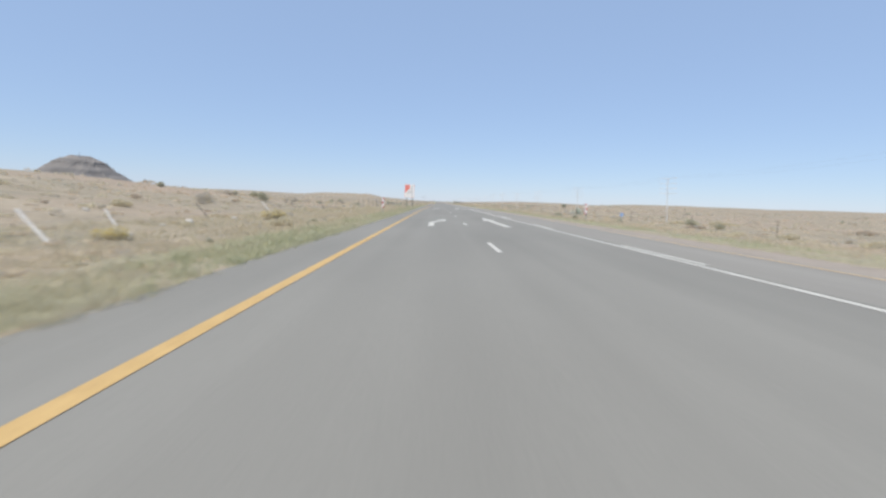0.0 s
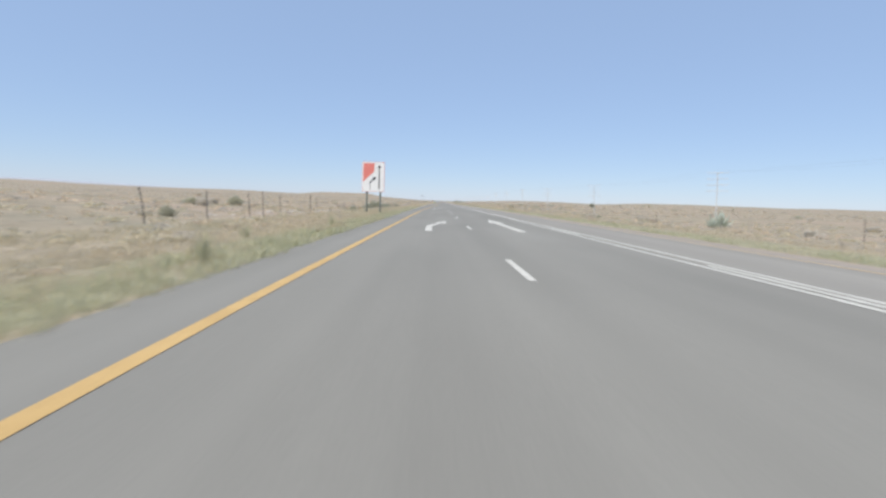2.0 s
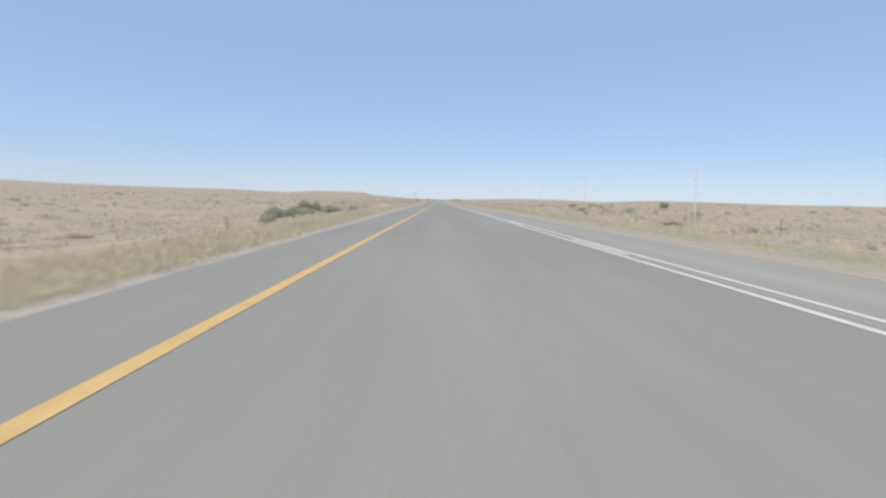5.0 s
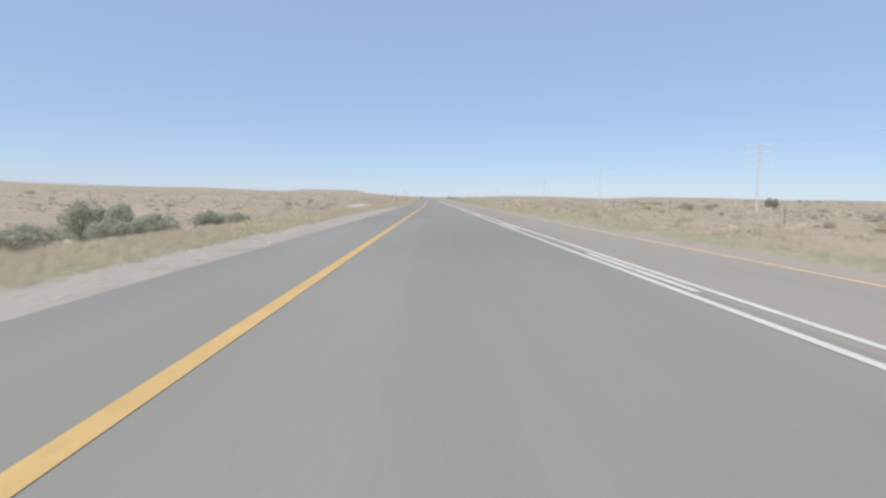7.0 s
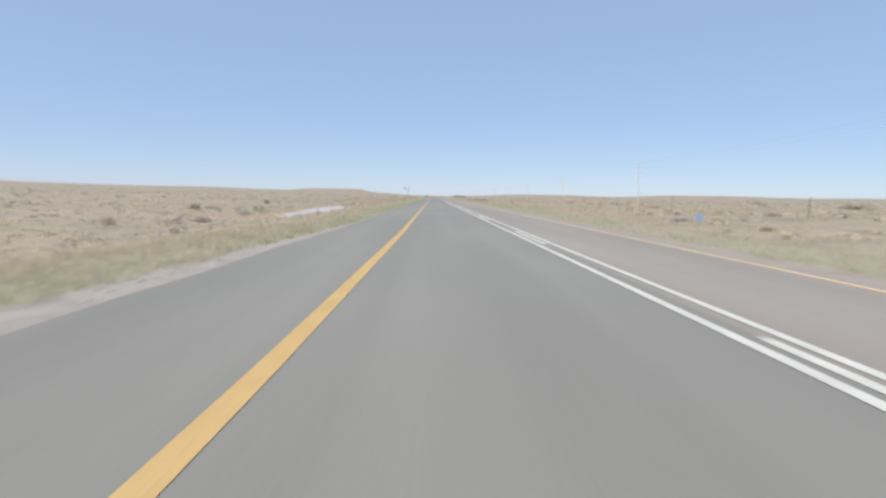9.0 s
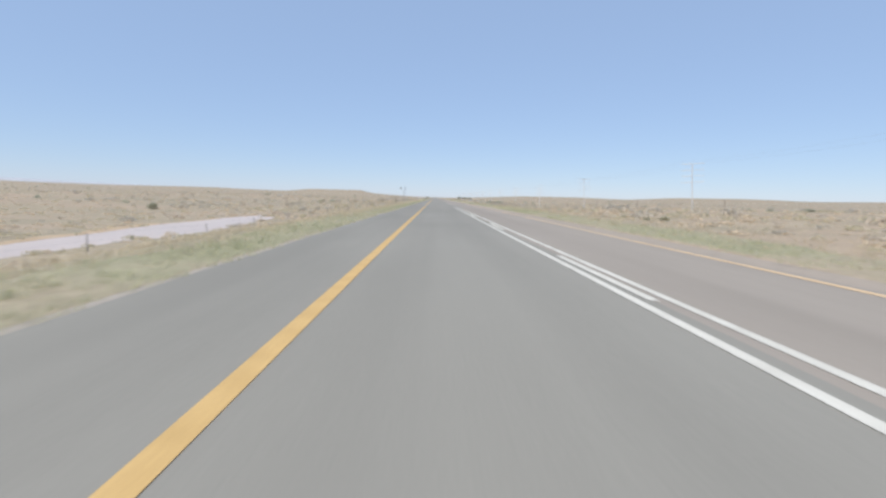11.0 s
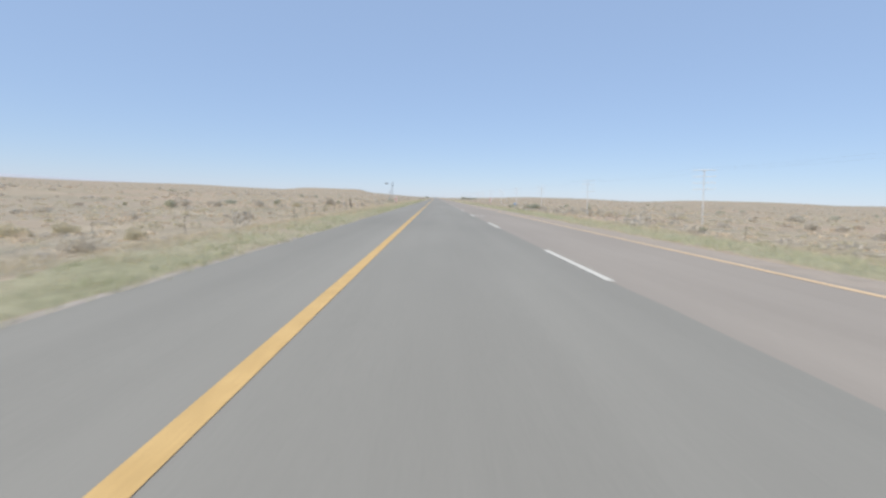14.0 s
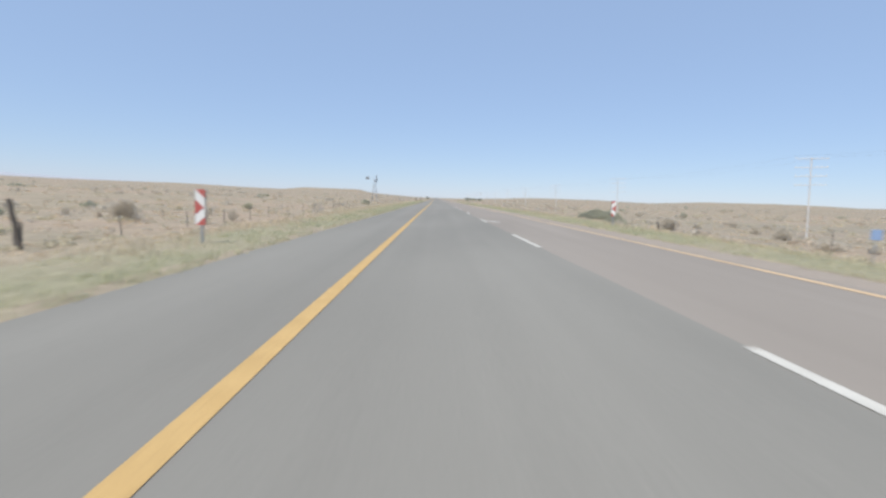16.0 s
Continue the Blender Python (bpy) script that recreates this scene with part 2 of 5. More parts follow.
CREOSOTE = material("green_treated_timber", [(0.16, 0.17, 0.15), (0.22, 0.23, 0.2)], 5.0, 0.85, 0.3, 40, stretch=(1, 1, 0.15), grit=0.3)
SCRUB = material("pale_scrub", [(0.315, 0.268, 0.2), (0.365, 0.305, 0.23)], 0.5, 0.9, 0, 6, island=0.08, grit=0.12, leafy=0.9)
WOOD_GREY = material("weathered_grey_timber", [(0.17, 0.15, 0.13), (0.25, 0.225, 0.2)], 5.0, 0.9, 0.4, 40, stretch=(1, 1, 0.15), grit=0.3)
STONE_PALE = material("pale_stone", [(0.5, 0.47, 0.43), (0.62, 0.6, 0.56)], 3.0, 0.95, 0.5, 14)
AGAVE = material("blue_green_succulent", [(0.36, 0.385, 0.325), (0.45, 0.47, 0.4)], 3.0, 0.6, 0.1, 20, grit=0.2, leafy=0.5)


# ---- building helpers ----
def part(name, bm, mat, parent=None, label=""):
    me = bpy.data.meshes.new(name)
    bm.to_mesh(me)
    bm.free()
    me.materials.append(mat)
    ob = new(name, me)
    if parent is not None:
        ob.parent = parent
    if label:
        ob["label"] = label
    return ob


def sheet(name, verts, faces, mat, parent=None, smooth=False):
    me = bpy.data.meshes.new(name)
    me.from_pydata(verts, [], faces)
    me.materials.append(mat)
    if smooth:
        me.shade_smooth()
    ob = new(name, me)
    if parent is not None:
        ob.parent = parent
    return ob


def empty(name, m, label, category, group=""):
    ob = new(name)
    ob.empty_display_size = 0.2
    ob.matrix_world = m
    return tagged(ob, label, category, group)


def box_bm(x0, x1, y0, y1, z0, z1, bevel=0.0):
    bm = bmesh.new()
    bmesh.ops.create_cube(bm, size=1)
    for v in bm.verts:
        v.co = Vector(((x0 + x1) / 2 + v.co.x * (x1 - x0), (y0 + y1) / 2 + v.co.y * (y1 - y0), (z0 + z1) / 2 + v.co.z * (z1 - z0)))
    if bevel:
        bmesh.ops.bevel(bm, geom=bm.edges[:], offset=bevel, segments=1, affect="EDGES")
    return bm


def rod_bm(a, b, r0, r1, sides=8, rings=4, wob=0.0, rng=None):
    """A tapered, slightly crooked round bar from a to b."""
    a, b = Vector(a), Vector(b)
    way = (b - a).normalized()
    u = way.orthogonal().normalized()
    w = way.cross(u)
    bm = bmesh.new()
    loops = []
    for i in range(rings + 1):
        f = i / rings
        c = a.lerp(b, f)
        if wob and 0 < i:
            c = c + u * rng.uniform(-wob, wob) + w * rng.uniform(-wob, wob)
        r = r0 + (r1 - r0) * f
        loops.append([bm.verts.new(c + (u * math.cos(k * math.tau / sides) + w * math.sin(k * math.tau / sides)) * r) for k in range(sides)])
    for p, q in zip(loops, loops[1:]):
        for k in range(sides):
            bm.faces.new((p[k], p[(k + 1) % sides], q[(k + 1) % sides], q[k]))
    bm.faces.new(loops[0][::-1])
    bm.faces.new(loops[-1])
    return bm


def flat_bm(points, place, depth=0.0):
    """A flat polygon; place maps each (u, v) to a point. depth: extruded along the normal."""
    bm = bmesh.new()
    f = bm.faces.new([bm.verts.new(place(u, v)) for u, v in points])
    if depth:
        f.normal_update()
        n = f.normal.copy()
        g = bmesh.ops.extrude_face_region(bm, geom=[f])
        for v in g["geom"]:
            if isinstance(v, bmesh.types.BMVert):
                v.co += n * depth
    bmesh.ops.recalc_face_normals(bm, faces=bm.faces[:])
    bmesh.ops.triangulate(bm, faces=[q for q in bm.faces if len(q.verts) > 4])
    return bm


def smooth(a, b, v):
    f = min(1.0, max(0.0, (v - a) / (b - a)))
    return f * f * (3 - 2 * f)


def along(y, table):
    return float(np.interp(y, [p[0] for p in table], [p[1] for p in table]))


# ---- the lie of the land ----
CROWN = 0.010
CROSSFALL = [(-60, 0.0105), (0, 0.0105), (32, 0.0075), (68, 0.0075), (108, 0.006), (140, 0.0015), (175, -0.004), (216, -0.0085), (248, -0.007), (310, -0.001), (351, 0.0065), (386, 0.006), (416, 0.008), (432, 0.0105), (470, 0.0105), (700, 0.0)]   # the carriageway's bank along y
LANE = [(-60, -5.2), (27, -5.24), (68, -5.05), (108, -4.75), (149, -4.08), (189, -3.42), (230, -2.84), (270, -2.6), (310, -2.5), (2600, -2.5)]
YELLOW_LEFT = [(-60, -7.2), (60, -7.18), (80, -7.08), (104, -6.95), (115, -6.8), (175, -5.34), (220, -4.37), (246, -3.8), (258, -3.67), (2600, -3.67)]
EDGE_LEFT = [(-60, -8.6), (20, -8.55), (45, -8.4), (110, -8.4), (180, -7.35), (215, -6.5), (235, -6.1), (250, -6.0), (264, -5.75), (300, -5.85), (317, -5.95), (360, -5.95), (430, -6.15), (2600, -6.15)]
GRAVEL_LEFT = [(-60, -8.1), (20, -8.05), (50, -7.95), (112, -7.95), (150, -7.85), (190, -7.85), (215, -7.55), (231, -7.2), (254, -6.05), (264, -5.5), (300, -5.55), (317, -5.65), (360, -5.65), (430, -5.85), (2600, -5.85)]
YELLOW_RIGHT = [(-60, 2.2), (14, 2.3), (40, 2.95), (120, 3.1), (185, 3.3), (235, 3.4), (2600, 3.4)]
EDGE_RIGHT = 0.32                                  # past the yellow line
GRAVEL_RIGHT = [(-60, 3.8), (14, 3.85), (120, 4.25), (185, 4.9), (260, 4.5), (365, 4.75), (445, 4.55), (2600, 4.55)]
FENCE_Z = [(-60, 0.1), (60, 0.05), (110, -0.2), (155, -1.2), (250, -1.4), (300, -1.1), (410, -1.1), (445, -0.75), (700, -0.6)]
HOLLOW_Z = [(-60, 0.7), (60, 0.4), (110, -0.4), (170, -2.4), (230, -2.9), (275, -2.2), (300, -1.9), (365, -1.9), (400, -1.4), (450, -0.9), (700, -0.7)]
RIGHT_Z = [(-60, -0.6), (110, -0.6), (150, -0.7), (195, -0.2), (232, 0.4), (275, 0.4), (311, 0.25), (350, 0.0), (392, -1.3), (470, -1.3), (700, -0.6)]
POOL = (-21.9, 329.8, 3.2, 27.8, -1.85)            # centre x, y, half width, half length, level
POOL_SLANT = -0.07


def road_z(x):
    return -CROWN * abs(x)


def bank(x, y):
    """The sideways slope that road and land beside it share."""
    d = x - along(y, LANE)
    return along(y, CROSSFALL) * max(-45.0, min(45.0, d)) * (1 - smooth(80, 250, abs(d)))


def pool_edge(a):
    return 1 + 0.10 * math.sin(3 * a + 0.6) + 0.06 * math.sin(7 * a) + 0.05 * math.sin(13 * a + 2)


def pool_point(a, m, back=0.0):
    y = POOL[1] + math.sin(a) * POOL[3] * pool_edge(a) * m
    return POOL[0] + POOL_SLANT * (y - POOL[1]) + math.cos(a) * (POOL[2] * pool_edge(a) * m + back), y


def pool_depth(x, y):
    u, v = (x - POOL[0] - POOL_SLANT * (y - POOL[1])) / POOL[2], (y - POOL[1]) / POOL[3]
    return pool_edge(math.atan2(v, u)) - math.hypot(u, v)


def far_relief(x, y):
    dx, dy = x + 4, y - 200
    r = math.hypot(dx, dy)
    if r < 350:
        return 0.0
    az = math.atan2(dx, dy)
    h = smooth(350, 2400, r) * (20 + 16 * noise.noise((az * 2.3, r / 1600, 4.0)) + 5 * noise.noise((az * 9, r / 500, 1.0)))
    corridor = smooth(0.02, 0.16, abs(az)) if dy > 0 else 1.0
    h *= 0.12 + 0.88 * corridor
    h -= (20 * smooth(0.04, 0.14, az) * (1 - smooth(0.34, 0.46, az)) - 4 * math.exp(-((az - 0.55) / 0.08) ** 2)) * smooth(900, 2400, r)
    h += 16 * smooth(-0.30, -0.24, az) * (1 - smooth(-0.150, -0.118, az)) * smooth(2500, 2700, r) if dy > 0 else 0
    h += 7.5 * math.exp(-((x - 730) / 170) ** 2 - ((y - 1470) / 200) ** 2)
    return h


def ground_z(x, y):
    xl, xr = along(y, GRAVEL_LEFT), along(y, GRAVEL_RIGHT)
    far = far_relief(x, y)
    rough = 0.06 * noise.noise((x * 0.35, y * 0.35, 0)) + 0.22 * noise.noise((x * 0.06, y * 0.06, 3))
    if x < xl:
        d = xl - x
        edge = road_z(xl) - 0.03
        zf, zh = along(y, FENCE_Z), along(y, HOLLOW_Z)
        z = edge + (zf - edge) * smooth(1.6, 9.0, d)
        z += (zh - zf) * smooth(8.5, 19, d)
        z += (1 - smooth(60, 150, y)) * 3.0 * smooth(8, 55, d)
        z += -1.0 * smooth(25, 90, d) * smooth(130, 200, y) * (1 - smooth(200, 300, y)) * -0.9
        z += rough * smooth(0.5, 9, d) * (1 + 1.2 * smooth(25, 120, d))
        z += 1.6 * math.exp(-((x + 110) / 60) ** 2 - ((y - 520) / 70) ** 2)
        z += bank(x, y)
        pd = pool_depth(x, y)
        if pd > -0.7:
            k = smooth(-0.7, 0.15, pd)
            z = z * (1 - k) + (POOL[4] - 0.04 - 0.25 * max(0, pd) + 0.25 * max(0, -pd)) * k
        return z + far
    if x > xr:
        d = x - xr
        edge = road_z(xr) - 0.03
        z = edge + (along(y, RIGHT_Z) - edge) * smooth(0.8, 14, d) + rough * smooth(0.5, 9, d) * (1 + 1.2 * smooth(25, 120, d))
        z -= 0.55 * smooth(14, 21, d) * smooth(40, 80, y) * (1 - smooth(130, 170, y)) * (1 - smooth(60, 120, d))
        z += 2.0 * math.exp(-((x - 135) / 60) ** 2 - ((y - 350) / 70) ** 2)
        return z + far + bank(x, y)
    d = min(x - xl, xr - x)
    z = road_z(x) - 0.03 - 0.17 * smooth(0.0, 0.5, d)
    return z + far + bank(x, y)


def road_far(x, y):
    return road_z(x) + far_relief(x, y) + bank(x, y)


def graded(stops):
    out = [stops[0][0]]
    for (a, s), (b, s2) in zip(stops, stops[1:]):
        v = out[-1]
        while v < b - 1e-6:
            f = (v - a) / (b - a)
            v = min(b, v + s + (s2 - s) * f)
            out.append(v)
    return out


gx = graded([(-4600, 250), (-1200, 90), (-300, 14), (-80, 3), (-30, 0.9), (-4, 0.7), (12, 0.8), (40, 2.5), (120, 7), (400, 20), (1300, 90), (4600, 250)])
gy = graded([(-400, 40), (-20, 3), (480, 2.6), (700, 7), (1500, 35), (4800, 110)])
gv = [(x, y, ground_z(x, y)) for y in gy for x in gx]
nx = len(gx)
gf = [(j * nx + i, j * nx + i + 1, (j + 1) * nx + i + 1, (j + 1) * nx + i) for j in range(len(gy) - 1) for i in range(nx - 1)]
ground = sheet("ground", gv, gf, SOIL, smooth=True)
tagged(ground, "dry sandy veld with sparse tufts and bare soil", "ground", kind="structure")

# ---- road: crowned asphalt lanes, a browner sealed right half ----
ry_list = graded([(-60, 1.0), (100, 1.0), (480, 1.0), (600, 6), (1400, 40), (2500, 60)])


def strip(name, xa, xb, dz, mat, parent=None, skirt=0.0, ya=-60, yb=2500, cuts=1):
    """A long strip between two x laws of y."""
    fa = xa if callable(xa) else (lambda y: xa)
    fb = xb if callable(xb) else (lambda y: xb)
    ys = sorted({y for y in ry_list if ya < y < yb} | {ya, yb})
    vs, fs = [], []
    cols = cuts + 1 + (2 if skirt else 0)
    for y in ys:
        a, b = fa(y), fb(y)
        row = [(a + (b - a) * i / cuts) for i in range(cuts + 1)]
        pts = [(x, y, road_far(x, y) + dz) for x in row]
        if skirt:
            pts = [(a - 0.04, y, pts[0][2] - skirt)] + pts + [(b + 0.04, y, pts[-1][2] - skirt)]
        vs += pts
    for j in range(len(ys) - 1):
        for i in range(cols - 1):
            fs.append((j * cols + i, j * cols + i + 1, (j + 1) * cols + i + 1, (j + 1) * cols + i))
    return sheet(name, vs, fs, mat, parent)


def yr(y):
    return along(y, YELLOW_RIGHT)


def seam(y):
    return 0.05 * noise.noise((y * 0.25, 3.0, 0.0)) + 0.03 * noise.noise((y * 1.1, 9.0, 0.0))


def ragged(y, seed):
    return 0.07 * noise.noise((y * 0.35, seed, 0.0)) + 0.05 * noise.noise((y * 1.3, seed, 5.0))


road = tagged(strip("road", lambda y: along(y, EDGE_LEFT) + ragged(y, 1.0), seam, 0.0, ASPHALT, skirt=0.35, cuts=6), "grey worn asphalt road on a slight crown", "road", kind="structure")
strip("right_lane_seal", seam, lambda y: yr(y) + EDGE_RIGHT + ragged(y, 7.0), 0.0, SEAL_GREY, road, cuts=4, yb=186)
strip("right_lane_seal", seam, lambda y: yr(y) + EDGE_RIGHT + ragged(y, 7.0), 0.0, SEAL, road, cuts=4, ya=186)
tagged(strip("gravel_shoulder", lambda y: along(y, GRAVEL_LEFT) - 0.5, lambda y: along(y, EDGE_LEFT) + 0.06, -0.022, GRAVEL, skirt=0.3, cuts=3, yb=700), "pale pinkish gravel shoulder beside the asphalt", "shoulder", kind="structure")
tagged(strip("gravel_shoulder", lambda y: yr(y) + EDGE_RIGHT - 0.16, lambda y: along(y, GRAVEL_RIGHT) + 0.2, -0.022, GRAVEL_TAN, skirt=0.3, cuts=3, yb=700), "tan gravel shoulder beside the asphalt", "shoulder", kind="structure")

# ---- painted markings ----
LIFT = 0.005
yl = lambda y: along(y, YELLOW_LEFT)
strip("edge_line", lambda y: yl(y) - 0.085, lambda y: yl(y) + 0.085, LIFT, YELLOW, road)
strip("edge_line", lambda y: yr(y) - 0.06, lambda y: yr(y) + 0.06, LIFT, YELLOW_WORN, road, yb=165)
strip("edge_line", lambda y: yr(y) - 0.085, lambda y: yr(y) + 0.085, LIFT, YELLOW_PALE, road, ya=165)
strip("bitumen_band", lambda y: seam(y) - 0.02, lambda y: 0.1 + 0.62 * (1 - smooth(362, 376, y)) + ragged(y, 4.0), 0.003, BITUMEN, road, ya=347, yb=378)
strip("barrier_line", -0.28, -0.16, LIFT, WHITE, road, ya=-60, yb=352)
strip("barrier_line", 0.16, 0.28, LIFT, WHITE, road, ya=34.5, yb=352)
for k in range(-4, 10):                      # lane dashes between the two climbing lanes
    y1 = 13.3 + 12.5 * k
    if -40 < y1 < 125 and abs(y1 - 126) > 5:
        strip("lane_dash", -3.80, -3.68, LIFT, WHITE, road, ya=y1 - 2.5, yb=y1)
for y1 in [13.3 + 12.41 * k for k in range(0, 14)] + [187.1 + 11.94 * k for k in range(0, 13)]:   # broken centre line between the barrier lines
    strip("centre_dash", -0.06, 0.06, LIFT, WHITE, road, ya=y1 - 4.2, yb=y1)
for k in range(0, 60):                       # dividing line past the barrier lines
    y1 = 365.1 + 11.75 * k
    strip("centre_dash", -0.06, 0.06, LIFT, WHITE, road, ya=y1 - 4.0, yb=y1)


def marking(name, pts):
    return part(name, flat_bm(pts, lambda u, v: (u, v, road_far(u, v) + LIFT)), WHITE, road)


for y0 in (22.0, 72.0, 121.5):
    marking("merge_arrow", [(-5.58, y0), (-5.30, y0), (-5.33, y0 + 3.5), (-4.90, y0 + 6.2), (-4.66, y0 + 6.05), (-4.62, y0 + 9.2), (-5.26, y0 + 6.45), (-5.08, y0 + 6.33), (-5.58, y0 + 3.9)])
for y0 in (22.1, 72.1):
    marking("ahead_arrow", [(-2.0, y0), (-1.69, y0), (-1.78, y0 + 7.3), (-1.52, y0 + 7.3), (-1.93, y0 + 12.2), (-2.33, y0 + 7.3), (-2.07, y0 + 7.3)])
for k in (1, 4, 8, 12, 16):
    y1 = 365.1 + 11.75 * k
    marking("return_arrow", [(0.065, y1 - 1.2), (0.065, y1 - 1.75), (0.33, y1 - 2.9), (0.18, y1 - 3.2), (0.80, y1 - 3.4), (0.56, y1 - 2.5), (0.43, y1 - 2.72)])

# ---- the conical hill behind the crest ----
def koppie(cx, cy, base_r, top_z, foot_z):
    vs, fs = [], []
    prof = [(1.0, 0.0), (0.85, 0.16), (0.71, 0.32), (0.60, 0.47), (0.57, 0.53), (0.46, 0.66), (0.38, 0.76), (0.36, 0.81), (0.27, 0.89), (0.19, 0.95), (0.16, 0.985), (0.1, 1.0), (0.0, 1.0)]
    n = 64
    for i, (r, h) in enumerate(prof):
        for k in range(n):
            a = k * math.tau / n
            w = 1 + 0.10 * noise.noise((math.cos(a) * 2, math.sin(a) * 2, i * 0.35)) + 0.03 * noise.noise((math.cos(a) * 9, math.sin(a) * 9, i))
            vs.append((cx + math.cos(a) * r * base_r * w * 1.05, cy + math.sin(a) * r * base_r * w, foot_z + (top_z - foot_z) * h + 0.25 * noise.noise((a * 6, i * 1.3, 2)) * (r > 0.05)))
    for i in range(len(prof) - 1):
        for k in range(n):
            fs.append((i * n + k, i * n + (k + 1) % n, (i + 1) * n + (k + 1) % n, (i + 1) * n + k))
    return tagged(sheet("hill", vs, fs, ROCK), "dark stony cone-shaped hill with ledges behind a crest", "hill", kind="structure")


koppie(-77.0, 98.5, 11.5, 7.4, 0.55)
tagged(part("survey_beacon", rod_bm((-77.0, 98.5, 7.1), (-77.0, 98.5, 8.05), 0.05, 0.04, 8, 2), SIGN_BACK), "short grey survey beacon on the top of the hill", "beacon")

# ---- hazy hills beyond the plain, the haze painted into their colour ----
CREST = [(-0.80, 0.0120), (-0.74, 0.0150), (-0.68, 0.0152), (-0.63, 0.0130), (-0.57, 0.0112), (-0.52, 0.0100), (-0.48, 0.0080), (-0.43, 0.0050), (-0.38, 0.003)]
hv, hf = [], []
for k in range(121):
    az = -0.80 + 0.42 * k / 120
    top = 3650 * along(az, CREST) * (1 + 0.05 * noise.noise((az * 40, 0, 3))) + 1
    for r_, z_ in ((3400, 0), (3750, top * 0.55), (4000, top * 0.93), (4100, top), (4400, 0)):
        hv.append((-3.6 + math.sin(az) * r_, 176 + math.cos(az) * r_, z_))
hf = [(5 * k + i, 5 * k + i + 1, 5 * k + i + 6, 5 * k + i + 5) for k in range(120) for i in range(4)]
tagged(sheet("distant_hills", hv, hf, HAZY_HILL, smooth=True), "long hills on the far horizon, aerial haze painted in as blue-grey", "hills", kind="structure")

# ---- turf along both verges ----
BELT = {-1: [(-60, 1.0), (40, 0.95), (90, 0.7), (140, 0.7), (230, 0.9), (300, 1.25), (640, 1.25)], 1: [(-60, 1.0), (200, 1.0), (250, 1.2), (360, 1.3), (640, 1.3)]}   # how wide the green belt grows along y


def turf(side):
    vs, fs = [], []
    n = 7
    ys = [-10 + 1.2 * k for k in range(520)]
    for y in ys:
        x0 = (min(along(y, GRAVEL_LEFT) - 0.42, along(y, EDGE_LEFT) - 0.02)) if side < 0 else along(y, GRAVEL_RIGHT) + 0.22
        a = 0.18 * noise.noise((y * 0.5, side * 3.0, 0.5)) - 0.05
        wd = 2.4 + 1.0 * noise.noise((y * 0.09, side * 5.0, 1.5)) + 0.55 * noise.noise((y * 0.6, side, 2.5))
        wd *= along(y, BELT[side])
        for i in range(n):
            x = x0 + side * (a * 0.5 + wd * i / (n - 1))
            vs.append((x, y, ground_z(x, y) + (0.02 if 0 < i < n - 1 else -0.02)))
    for j in range(len(ys) - 1):
        for i in range(n - 1):
            fs.append((j * n + i, j * n + i + 1, (j + 1) * n + i + 1, (j + 1) * n + i))
    return tagged(sheet("verge_turf", vs, fs, TURF, smooth=True), "low olive-green turf along the edge of the road", "turf", kind="structure")


turf(-1)
turf(1)

# ---- water standing in the hollow ----
pv = [(POOL[0], POOL[1], POOL[4])] + [(*pool_point(k * math.tau / 96, 1.12), POOL[4]) for k in range(96)]
tagged(sheet("water", pv, [(0, 1 + k, 1 + (k + 1) % 96) for k in range(96)], WATER), "shallow muddy pool of rainwater in a hollow", "water", kind="structure")

bank_v, bank_f = [], []
for k in range(61):
    a = radians(95 + 165 * k / 60)
    for m, back in ((0.98, 0), (1.06, 1.0), (1.1, 2.4 + 1.0 * math.sin(5 * a))):
        bx, by = pool_point(a, m, back)
        bank_v.append((bx, by, ground_z(bx, by) + (0.03 if back < 2 else -0.02)))
bank_f = [(3 * k + i, 3 * k + i + 1, 3 * k + i + 4, 3 * k + i + 3) for k in range(60) for i in range(2)]
tagged(sheet("sand_bank", bank_v, bank_f, SAND, smooth=True), "orange sandy bank along the far side of the pool", "sand", kind="structure")


# ---- traffic signs ----
def sign_face(name, pts, mat, parent, w, h, z0, y=-0.026):
    return part(name, flat_bm(pts, lambda u, v: ((u - 0.5) * w, y, z0 + v * h)), mat, parent)


def rounded_rect(r, aspect, n=5):
    out = []
    for cx, cy, a0 in ((1 - r, r * aspect, -90), (1 - r, 1 - r * aspect, 0), (r, 1 - r * aspect, 90), (r, r * aspect, 180)):
        for i in range(n + 1):
            a = radians(a0 + 90 * i / n)
            out.append((cx + r * math.cos(a), cy + r * aspect * math.sin(a)))
    return out


